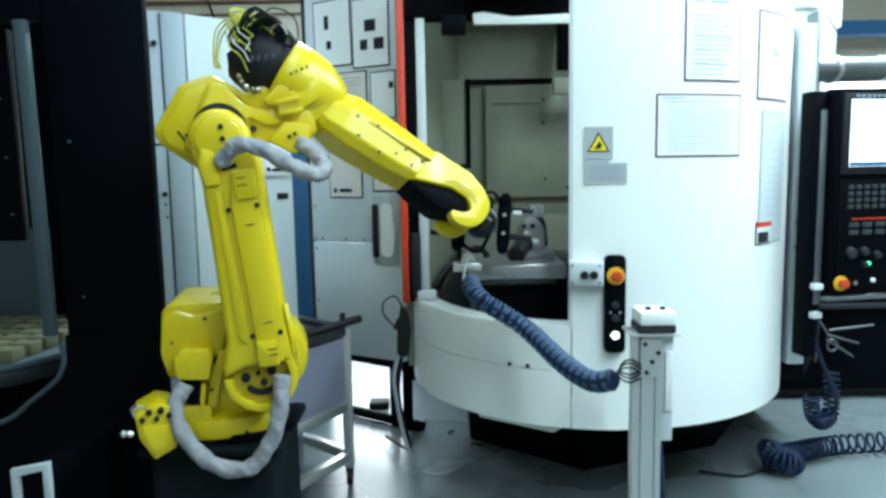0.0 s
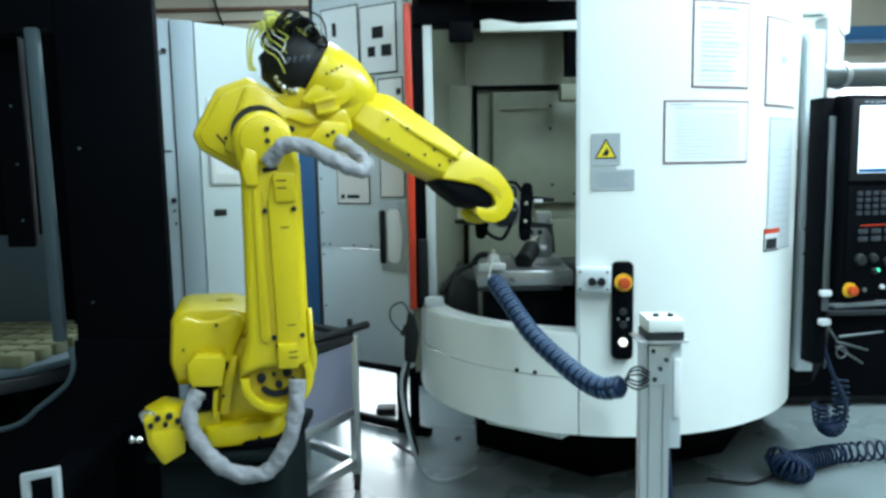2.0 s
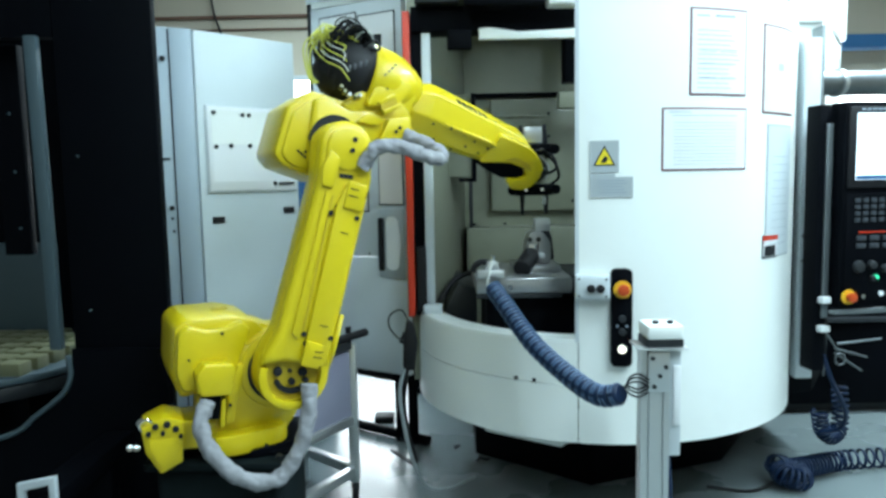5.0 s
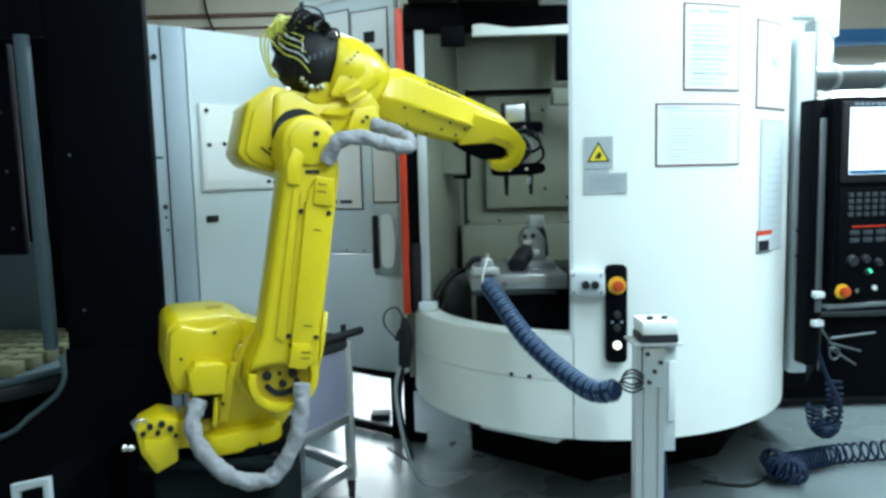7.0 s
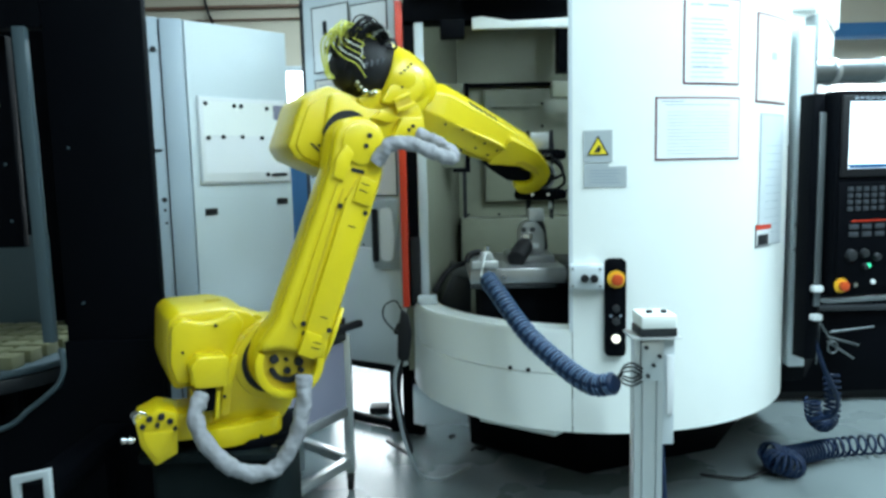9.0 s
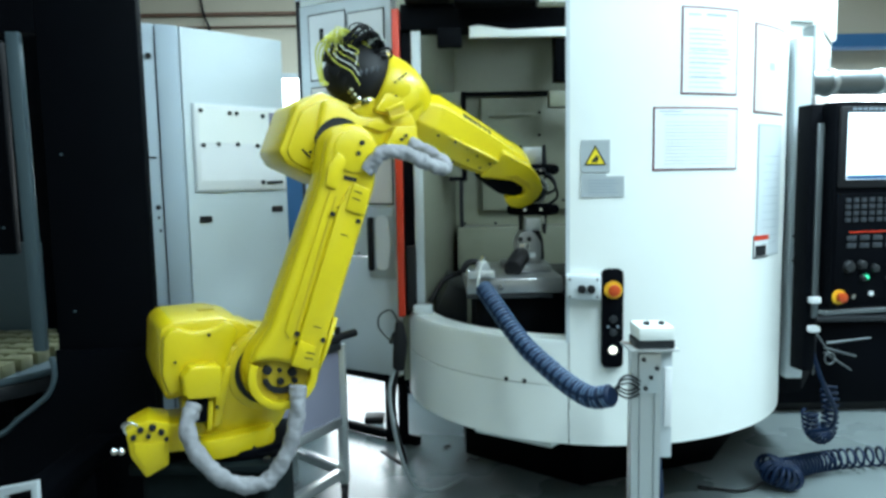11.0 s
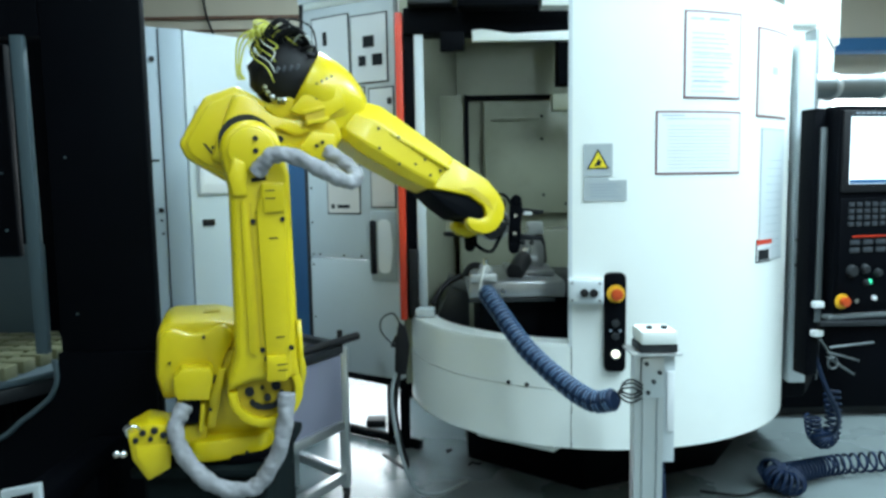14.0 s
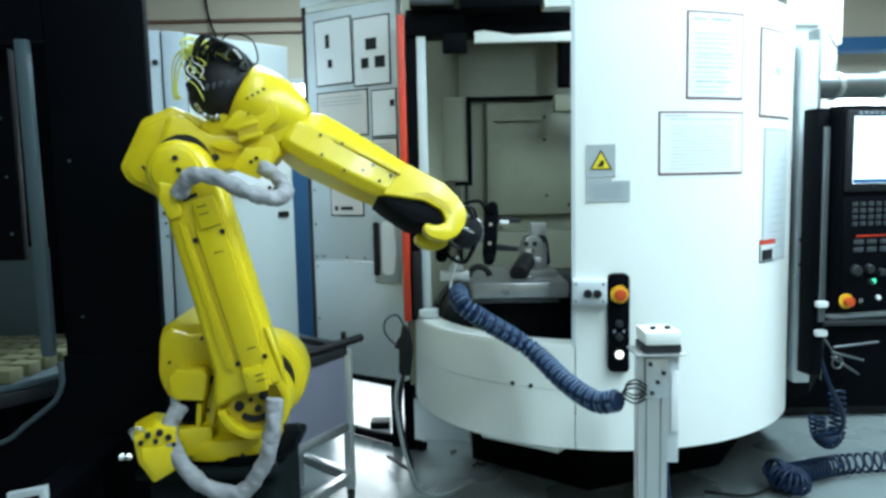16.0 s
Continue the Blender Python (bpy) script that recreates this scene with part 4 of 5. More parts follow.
# seconds; turn, upper arm, forearm pitch and forearm roll in degrees
JOINTS = [
    (0.0, 11.07, -14.01, -30.94, -21.56),
    (0.5, 15.99, -7.40, -31.30, 5.69),
    (1.0, 17.38, -5.73, -31.89, 5.41),
    (1.5, 17.89, -5.77, -32.43, 0.13),
    (2.0, 16.60, -8.07, -28.31, -5.91),
    (2.5, 20.67, -4.22, -20.99, 15.32),
    (3.0, 25.07, 1.74, -13.65, 32.93),
    (3.5, 26.25, 4.44, -14.46, 36.34),
    (4.0, 28.93, 12.04, -18.99, 38.00),
    (6.5, 25.65, 1.99, -13.31, 27.35),
    (7.0, 25.33, 1.84, -13.30, 27.52),
    (7.5, 27.44, 7.71, -17.65, 36.75),
    (8.0, 28.52, 12.12, -20.50, 33.75),
    (8.5, 29.00, 11.87, -20.28, 37.40),
    (9.0, 28.10, 13.89, -19.98, 33.69),
    (11.5, 28.37, 12.41, -21.75, 36.00),
    (12.0, 25.86, 3.66, -14.91, 32.06),
    (12.5, 25.22, 2.05, -13.40, 28.85),
    (13.0, 23.77, -1.57, -18.02, 15.00),
    (13.5, 18.83, -7.04, -25.85, -3.00),
    (14.0, 17.13, -8.29, -28.75, -10.10),
    (14.5, 17.70, -6.49, -30.81, -0.16),
    (15.0, 17.77, -5.54, -32.45, -0.06),
    (15.5, 16.52, -7.88, -32.45, -8.64),
    (16.0, 5.55, -22.06, -26.26, -19.96),
]
# seconds; swing of the double gripper in degrees
SWING = [(0.0, 4.0), (2.5, 3.0), (3.0, 4.0), (3.5, 88.0), (4.0, 90.0), (5.6, 88.0), (6.3, 30.0), (6.5, 42.0), (7.0, 88.0), (9.0, 90.0), (12.0, 90.0), (12.5, -6.0), (13.0, 2.0), (16.0, 4.0)]
robot = empty("industrial_robot", pose(RB[0], RB[1], 0), "yellow six-axis industrial robot arm", "robot")


def wrinkle(path, r):
    """A fabric tube with soft twisted folds."""
    fine = spline(path, 22)
    b = tube(fine, r, 24)
    mid = [Vector(p) for p in fine]
    for v in b.verts:
        k = min(range(len(mid)), key=lambda q: (mid[q] - v.co).length_squared)
        c = mid[k]
        d = v.co - c
        f = noise.noise(v.co * 18) * 0.1 + noise.noise(Vector((v.co.x * 60, v.co.y * 110, v.co.z * 75))) * 0.2 + 0.07 * math.sin(2 * math.atan2(d.y, d.z + d.x) + 0.35 * k)
        v.co = c + d * (1 + f)
    return b


def lathe(profile, centre, n=48, bm=None):
    """A round body about an axis along x: (x, radius) from end to end."""
    return tube([(x, centre[0], centre[1]) for x, _ in profile], 0.1, n, bm, [r for _, r in profile])


def rob_base():
    # ring and foot are black to hold the shadow below the turret
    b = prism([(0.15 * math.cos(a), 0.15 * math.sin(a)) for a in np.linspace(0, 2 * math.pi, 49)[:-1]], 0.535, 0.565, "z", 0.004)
    base = part("base", b, BLACK, robot, "base ring painted black for the robot's shade")
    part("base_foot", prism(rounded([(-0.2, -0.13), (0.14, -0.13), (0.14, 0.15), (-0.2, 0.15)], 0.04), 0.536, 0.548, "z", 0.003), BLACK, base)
    at = pose(-0.222, -0.20, 0.632, 0, 0, 22)
    cb = part("connector_box", prism(rounded([(-0.06, 0.045), (-0.05, -0.03), (-0.012, -0.098), (0.05, -0.07), (0.058, 0.055), (0.0, 0.072)], 0.007), -0.055, 0.09, "y", 0.006), YELLOW, base, "yellow connector box with plugs", at)
    part("box_arm", prism(rounded([(-0.03, -0.05), (0.16, -0.06), (0.16, 0.03), (-0.03, 0.04)], 0.02), 0.0, 0.16, "y", 0.01), YELLOW, base, "", at)
    part("box_lid", prism(rounded([(-0.042, -0.02), (-0.008, -0.08), (0.04, -0.058), (0.046, 0.005), (-0.04, 0.012)], 0.006), -0.062, -0.054, "y", 0.003), YELLOW, base, "", at)
    for x, z, r in ((-0.02, 0.05, 0.009), (0.012, 0.052, 0.01), (-0.04, 0.03, 0.008), (0.035, 0.035, 0.009), (0.0, 0.028, 0.007), (0.048, 0.012, 0.006)):
        part("plug", cyl((x, -0.055, z), (x, -0.068, z), r, n=12, bev=0.002), INKDARK, base, "", at)
    part("fitting", cyl((-0.05, -0.02, 0.045), (-0.062, -0.03, 0.06), 0.012, n=14), CHROME, base, "", at)
    part("fitting_ring", tube([(-0.045 + 0.018 * math.cos(a), -0.05, 0.052 + 0.018 * math.sin(a)) for a in np.linspace(0, 2 * math.pi, 18)], 0.004, 6), CHROME, base, "", at)
    for x, y, z in ((-0.315, -0.22, 0.60), (-0.292, -0.225, 0.602)):
        part("chrome_valve", cyl((x, y, z), (x + 0.004, y - 0.015, z + 0.008), 0.010, n=12, bev=0.002), CHROME, base)
    return base


def rob_turret():
    # x forward, y to the robot's other side, origin on the first axis at the height of the second
    cx, cz = 0.062, 0.05
    t = part("turret", prism(rounded([(-0.175, -0.12), (-0.135, -0.182), (-0.01, -0.186), (0.075, -0.165), (0.13, -0.09), (0.16, 0.02), (0.12, 0.12), (0.0, 0.15), (-0.12, 0.13), (-0.17, 0.02)], 0.04), -0.085, 0.16, "y", 0.018), YELLOW, robot, "yellow turning turret")
    part("skirt", prism(rounded([(-0.165, -0.135), (-0.10, -0.15), (0.06, -0.13), (0.09, -0.06), (0.10, 0.1), (-0.1, 0.13), (-0.17, 0.05)], 0.04), -0.186, -0.12, "z", 0.012), YELLOW, t)
    part("motor_housing", prism(rounded([(-0.235, -0.005), (-0.255, 0.07), (-0.244, 0.212), (-0.215, 0.236), (-0.07, 0.234), (0.0, 0.213), (0.035, 0.17), (0.03, 0.02)], 0.018), -0.065, 0.25, "y", 0.022), YELLOW, t)
    part("housing_cheek", prism(rounded([(-0.23, 0.02), (-0.248, 0.08), (-0.238, 0.2), (-0.205, 0.222), (-0.15, 0.2), (-0.095, 0.205), (-0.05, 0.225), (-0.02, 0.19), (-0.06, 0.1), (-0.07, 0.02)], 0.018), -0.1, -0.06, "y", 0.012), YELLOW, t)
    part("cable_box", prism(rounded([(-0.19, 0.02), (-0.2, 0.085), (-0.175, 0.112), (-0.095, 0.108), (-0.085, 0.09), (-0.1, 0.012)], 0.008), -0.165, -0.09, "y", 0.016), YELLOW, t)
    part("box_facet", prism([(-0.198, 0.03), (-0.2, 0.08), (-0.176, 0.1), (-0.17, 0.03)], -0.16, -0.13, "y", 0.004), YELLOW, t)
    part("neck_rib", prism(rounded([(-0.115, -0.09), (-0.1, 0.01), (-0.07, 0.09), (-0.05, 0.09), (-0.07, 0.0), (-0.09, -0.09)], 0.006), -0.115, -0.08, "y", 0.006), YELLOW, t)
    part("bearing", cyl((cx, 0.08, cz), (cx, -0.075, cz), 0.135, n=56, bev=0.016), YELLOW, t)
    part("bearing_step", cyl((cx, -0.07, cz), (cx, -0.092, cz), 0.122, n=56, bev=0.005), YELLOW, t)
    part("bearing_gap", cyl((cx, -0.085, cz), (cx, -0.1, cz), 0.1, n=48), INKDARK, t)
    part("bearing_cap", cyl((cx, 0.08, cz), (cx, 0.15, cz), 0.11, n=48, bev=0.02), YELLOW, t)
    # black block put in for the shade between cable box and base
    part("clip", box(-0.026, 0.026, -0.008, 0.05, -0.04, 0.035, 0.004), BLACK, t, "black block standing for the shade in the gap", pose(-0.155, -0.13, -0.022, 0, 6, 0))
    for dx in (-0.034, 0.032):
        part("clip_wall", box(-0.007, 0.007, -0.012, 0.055, -0.06, 0.03, 0.004), YELLOW, t, "", pose(-0.155 + dx, -0.13, -0.03, 0, 6, 0))
    for x, y, z, r in ((-0.098, -0.134, -0.145, 0.008), (-0.083, -0.137, -0.142, 0.008), (0.0, -0.14, -0.17, 0.006), (-0.1, -0.118, -0.03, 0.005), (-0.088, -0.105, 0.06, 0.013), (-0.11, -0.101, 0.19, 0.005), (-0.21, -0.102, 0.12, 0.004)):
        part("bolt", cyl((x, y + 0.02, z), (x, y - 0.006, z), r, n=10), INKDARK, t)
    part("warning_mark", box(-0.03, 0.02, 0.0, 0.04, 0.2365, 0.2385), OCHRE, t, "", pose(-0.08, 0.06, 0.0))
    part("top_rib", prism(rounded([(-0.04, 0.18), (0.02, 0.2), (0.075, 0.172), (0.06, 0.14)], 0.01), -0.05, 0.12, "y", 0.008), YELLOW, t)
    sl = [(-0.17, -0.15, 0.0), (-0.197, -0.185, -0.06), (-0.165, -0.21, -0.15), (-0.085, -0.222, -0.232), (0.012, -0.225, -0.248), (0.076, -0.232, -0.17), (0.108, -0.238, -0.065), (0.118, -0.23, 0.03)]
    part("cable_sleeve", wrinkle(sl, 0.0235), SLEEVE, t, "wrinkled grey fabric cable sleeve")
    return t


def arc_band(cx, cz, r0, r1, a0, a1, y0, y1, n=24, bev=0.004):
    aa = [radians(a0 + (a1 - a0) * k / n) for k in range(n + 1)]
    pts = [(cx + r1 * math.cos(a), cz + r1 * math.sin(a)) for a in aa] + [(cx + r0 * math.cos(a), cz + r0 * math.sin(a)) for a in aa[::-1]]
    return prism(pts, y0, y1, "y", bev)


def rob_arm():
    cx, cz, tx, tz = -0.083, 0.049, 0.004, 0.752

    def top():
        return [(tx + 0.086 * math.cos(radians(a)), tz + 0.086 * math.sin(radians(a))) for a in range(-8, 181, 9)]

    def low(a0, a1, r=0.108):
        return [(cx + r * math.cos(radians(a)), cz + r * math.sin(radians(a))) for a in range(a0, a1, 9)]
    side_l, side_r = [(-0.077, 0.653), (-0.11, 0.429), (-0.148, 0.183), (-0.184, 0.106)], [(0.027, 0.12), (0.033, 0.16), (0.064, 0.402), (0.098, 0.665)]
    inner = top() + side_l + low(165, 390) + side_r
    a = part("upper_arm", prism(inner, -0.185, -0.1, "y", 0.012), YELLOW, robot, "yellow upper arm with a bolted cover")
    # outer half with its broad chamfer, open round the lower joint
    outer = top() + side_l + [(-0.186, 0.075), (-0.12, 0.088), (-0.05, 0.082), (0.024, 0.07)] + side_r
    part("outer_shell", prism(outer, -0.225, -0.183, "y", 0.02, seg=3), YELLOW, a)
    part("joint_rim", arc_band(cx, cz, 0.083, 0.108, 168, 378, -0.22, -0.183), YELLOW, a)
    part("joint_floor", cyl((cx, -0.183, cz), (cx, -0.19, cz), 0.084, n=44), OCHRE, a, "open pocket at the lower joint")
    for x, z, r in ((-0.13, 0.055, 0.014), (-0.052, 0.055, 0.014), (-0.083, 0.025, 0.011), (-0.128, 0.02, 0.009), (-0.04, 0.03, 0.009), (-0.092, 0.058, 0.006)):
        part("pocket_screw", cyl((x, -0.188, z), (x, -0.205, z), r, n=12, bev=0.002), INKDARK, a)
    part("pocket_slot", arc_band(cx, cz, 0.045, 0.062, 210, 318, -0.2, -0.188, bev=0.0), INKDARK, a)
    # flat boss at the elbow with its two screws
    part("elbow_boss", cyl((tx, -0.22, tz), (tx, -0.236, tz), 0.066, n=44, bev=0.008), YELLOW, a)
    part("shoulder", prism(rounded([(-0.068, 0.63), (-0.03, 0.625), (-0.016, 0.72), (-0.05, 0.742), (-0.072, 0.69)], 0.01), -0.238, -0.223, "y", 0.006), YELLOW, a)
    part("shoulder_gap", box(-0.012, 0.03, -0.2285, -0.222, 0.662, 0.674), INKDARK, a)
    m = pose(-0.03, 0, 0.173, 0, 6.5, 0)
    part("cover_plate", prism(rounded([(-0.032, -0.08), (0.035, -0.09), (0.048, 0.3), (0.05, 0.47), (-0.012, 0.475), (-0.03, 0.4)], 0.006), -0.239, -0.222, "y", 0.004), YELLOW, a, "", m)
    part("ridge", prism(rounded([(-0.078, 0.0), (-0.056, -0.02), (-0.055, 0.42), (-0.07, 0.44)], 0.004), -0.233, -0.222, "y", 0.005), YELLOW, a, "", m)
    part("joint_line", box(-0.0475, -0.043, -0.2275, -0.222, 0.0, 0.43), OCHRE, a, "", m)
    part("cover_foot", prism(rounded([(-0.036, -0.092), (0.022, -0.097), (0.024, -0.022), (-0.033, -0.016)], 0.005), -0.25, -0.238, "y", 0.004), YELLOW, a, "", m)
    part("cover_head", prism(rounded([(-0.01, 0.4), (0.05, 0.4), (0.05, 0.482), (-0.012, 0.484)], 0.005), -0.25, -0.238, "y", 0.004), YELLOW, a, "", m)
    first = None
    for x, z in ((-0.041, 0.0), (0.041, 0.0), (-0.041, 0.376), (0.041, 0.378), (-0.03, -0.028), (-0.024, 0.4)):
        mm = m @ pose(x, -0.2385 if x > 0 else -0.227, z)
        if first is None:
            first = part("bolt", bolt_mesh(0.0078, 0.006), INKDARK, a, m=mm)
        else:
            share(first, "bolt", a, mm)
    for x, z in ((0.021, 0.782), (0.016, 0.748)):
        share(first, "bolt", a, pose(x, -0.236, z))
    for z, raised in ((0.462, 1), (0.44, 1), (-0.045, 1), (-0.062, 1), (0.034, 0), (0.325, 0)):
        y1 = -0.25 if raised else -0.239
        part("mark_bar", box(-0.003 if raised else 0.0, 0.024, y1 - 0.0016, y1 + 0.002, z - 0.0016, z + 0.0016), INKDARK, a, "", m)
    part("hub", cyl((cx, -0.1, cz), (cx, -0.085, cz), 0.096, n=44), INKDARK, a)
    part("elbow_gap", cyl((tx, -0.101, tz), (tx, -0.088, tz), 0.08, n=44), INKDARK, a)
    part("edge_rail", tube([(0.014, -0.205, 0.03), (0.034, -0.215, 0.13), (0.046, -0.222, 0.24)], 0.008, 8), YELLOW, a)
    return a


def rob_elbow():
    e = part("elbow", prism(rounded([(-0.12, 0.09), (-0.075, 0.112), (0.01, 0.09), (0.07, 0.115), (0.115, 0.16), (0.19, 0.175), (0.232, 0.13), (0.2, 0.03), (0.12, 0.03), (0.07, -0.03), (0.04, -0.1), (-0.09, -0.12)], 0.018), -0.088, 0.06, "y", 0.016), YELLOW, robot, "yellow cast elbow")
    part("motor_housing", prism(rounded([(-0.155, -0.145), (-0.192, -0.115), (-0.19, 0.045), (-0.125, 0.12), (0.01, 0.12), (0.04, 0.0), (0.0, -0.155)], 0.014), -0.06, 0.2, "y", 0.014), YELLOW, e)
    part("housing_rim", prism(rounded([(-0.142, -0.13), (-0.172, -0.105), (-0.17, 0.03), (-0.12, 0.09), (-0.05, 0.095), (0.02, 0.02), (-0.01, -0.14)], 0.014), -0.07, -0.05, "y", 0.006), YELLOW, e)
    part("housing_gap", cyl((-0.02, -0.066, -0.02), (-0.02, -0.0895, -0.02), 0.084, n=40), INKDARK, e)
    part("rim_slot", box(-0.02, 0.02, -0.073, -0.069, -0.003, 0.003), INKDARK, e, "", pose(-0.11, 0, -0.09, 0, 25, 0))
    part("collar", lathe([(0.045, 0.112), (0.05, 0.118), (0.12, 0.117), (0.165, 0.108), (0.21, 0.088), (0.245, 0.066), (0.25, 0.06)], (0.0, 0.23)), YELLOW, e)
    part("collar_neck", prism(rounded([(-0.03, 0.1), (0.03, 0.085), (0.15, 0.11), (0.215, 0.15), (0.225, 0.22), (0.07, 0.22)], 0.02), -0.085, 0.085, "y", 0.014), YELLOW, e)
    part("collar_ear", prism(rounded([(0.045, 0.12), (0.15, 0.145), (0.19, 0.22), (0.15, 0.27), (0.06, 0.19)], 0.016), -0.112, -0.08, "y", 0.012), YELLOW, e)
    part("window", prism(rounded([(0.105, 0.118), (0.15, 0.158), (0.128, 0.185), (0.085, 0.142)], 0.004), -0.1145, -0.108, "y"), OCHRE, e, "shaded cast opening")
    part("window_lip", prism([(0.11, 0.108), (0.165, 0.155), (0.157, 0.166), (0.102, 0.118)], -0.125, -0.108, "y", 0.002), YELLOW, e)
    part("window_lip", prism([(0.078, 0.14), (0.088, 0.133), (0.138, 0.182), (0.128, 0.19)], -0.12, -0.108, "y", 0.002), YELLOW, e)
    part("side_boss", prism(rounded([(0.12, 0.025), (0.205, 0.03), (0.225, 0.09), (0.2, 0.13), (0.13, 0.1)], 0.008), -0.118, -0.085, "y", 0.006), YELLOW, e)
    part("boss_ledge", prism(rounded([(0.03, 0.06), (0.1, 0.07), (0.13, 0.1), (0.06, 0.1)], 0.006), -0.105, -0.085, "y", 0.005), YELLOW, e)
    for x, z, y, r in ((0.175, 0.085, -0.118, 0.006), (0.165, 0.068, -0.118, 0.006), (0.06, 0.035, -0.09, 0.011), (0.08, 0.235, -0.113, 0.004), (0.09, 0.25, -0.113, 0.004), (0.1, 0.265, -0.11, 0.004), (0.11, 0.28, -0.105, 0.004), (-0.1, -0.08, -0.07, 0.005), (0.1, 0.195, -0.112, 0.003)):
        part("bolt", bolt_mesh(r, 0.006), INKDARK, e, "", pose(x, y, z))
    sl = [(0.04, -0.235, -0.095), (0.058, -0.262, -0.03), (0.125, -0.275, -0.004), (0.212, -0.272, -0.003), (0.282, -0.245, 0.006), (0.3, -0.2, 0.036), (0.262, -0.15, 0.06), (0.2, -0.11, 0.068)]
    part("cable_sleeve", wrinkle(sl, 0.0225), SLEEVE, e, "wrinkled grey fabric cable sleeve")
    # black connector drum inside the collar, with its loose cables
    part("connector_drum", lathe([(0.05, 0.11), (-0.02, 0.112), (-0.055, 0.104), (-0.09, 0.075)], (0.0, 0.235)), RUBBER, e, "black connector drum")
    core = bmesh.new()
    bmesh.ops.create_icosphere(core, subdivisions=3, radius=1.0)
    for v in core.verts:
        n = 1 + 0.3 * noise.noise(v.co * 2.4)
        v.co = Vector((-0.05 + v.co.x * 0.07 * n, v.co.y * 0.088 * n, 0.225 + v.co.z * 0.092 * n))
    part("connector_core", smooth(core), RUBBER, e, "black connector mass")
    part("bracket", box(0.0, 0.05, -0.02, 0.05, 0.335, 0.36, 0.008), DARK, e, "", pose(0.03, 0, -0.015, 0, 10, 0))
    rc = random.Random(12)
    c = Vector((-0.035, 0, 0.235))

    def strand(mt, r, a, y, reach, sag, spread):
        """A cable that leaves the drum's rim, arcs backwards and dives into the mass."""
        ca, sa = math.cos(a), math.sin(a)
        p0 = c + Vector((0.06, y * 0.8, 0)) + Vector((0.0, 0, 0.1)) * sa + Vector((-0.02, 0, 0)) * ca
        p1 = c + Vector((ca * 0.1, y, sa * 0.105)) * rc.uniform(1.0, 1.0 + spread)
        a2 = a + reach
        p2 = c + Vector((math.cos(a2) * 0.11, y - 0.03 * rc.random(), math.sin(a2) * 0.11)) * rc.uniform(1.0, 1.0 + spread)
        a3 = a2 + reach * 0.7
        p3 = c + Vector((math.cos(a3) * 0.1, y * 0.6 - 0.04, math.sin(a3) * 0.1 - sag))
        p4 = c + Vector((math.cos(a3) * 0.05, y * 0.4, math.sin(a3) * 0.05 - sag))
        part("cable", tube(spline([p0, p1, p2, p3, p4], 8), r, 6), mt, e)
    for k in range(40):
        strand(RUBBER, rc.choice((0.0035, 0.0045, 0.006)), rc.uniform(0.7, 1.9), rc.uniform(-0.1, 0.06), rc.uniform(0.25, 0.8), rc.uniform(-0.01, 0.03), 0.18)
    for k in range(14):
        strand(CABLEY, rc.uniform(0.0018, 0.0026), rc.uniform(1.9, 2.6), rc.uniform(-0.09, 0.05), rc.uniform(0.2, 0.5), rc.uniform(-0.03, 0.01), 0.32)
    for k in range(5):
        strand(CABLEW, 0.003, rc.uniform(0.9, 1.6), rc.uniform(-0.1, 0.0), rc.uniform(0.15, 0.4), 0.0, 0.12)
    for k in range(5):
        z = 0.2 + 0.018 * k
        part("cable_tail", tube(spline([(-0.13, -0.06, z + 0.03), (-0.11, -0.095, z + 0.012), (-0.07, -0.112, z + 0.004), (-0.03 - 0.012 * k, -0.115, z - 0.025 + 0.01 * (k % 3))], 6), 0.002, 6), CABLEY if k % 2 == 0 else CABLEW, e)
    for k in range(3):
        part("cable_tail", tube(spline([(-0.1, -0.05, 0.3), (-0.14 - 0.01 * k, -0.04, 0.29), (-0.155 - 0.012 * k, -0.03, 0.24), (-0.135, -0.04, 0.17 - 0.01 * k), (-0.11, -0.05, 0.15)], 6), 0.0028, 6), CABLEY, e)
    for k, (x, z) in enumerate(((-0.03, 0.125), (-0.012, 0.12), (0.008, 0.122), (0.022, 0.13), (-0.045, 0.135))):
        part("plug", cyl((x, -0.085, z + 0.012), (x - 0.004, -0.108, z + 0.018), 0.007, n=10, bev=0.002), STEEL if k % 2 else BRASSY, e)
    for k in range(4):
        part("plug_row", box(-0.045 + 0.016 * k, -0.034 + 0.016 * k, -0.112, -0.085, 0.205 + 0.012 * k, 0.225 + 0.012 * k, 0.002), KEYGREY, e)
    part("big_loop", tube(spline([(-0.04, 0.0, 0.31), (-0.085, 0.01, 0.36), (-0.07, 0.015, 0.4), (-0.01, 0.02, 0.41), (0.03, 0.02, 0.37), (0.04, 0.0, 0.33)], 8), 0.003, 6), RUBBER, e)
    return e


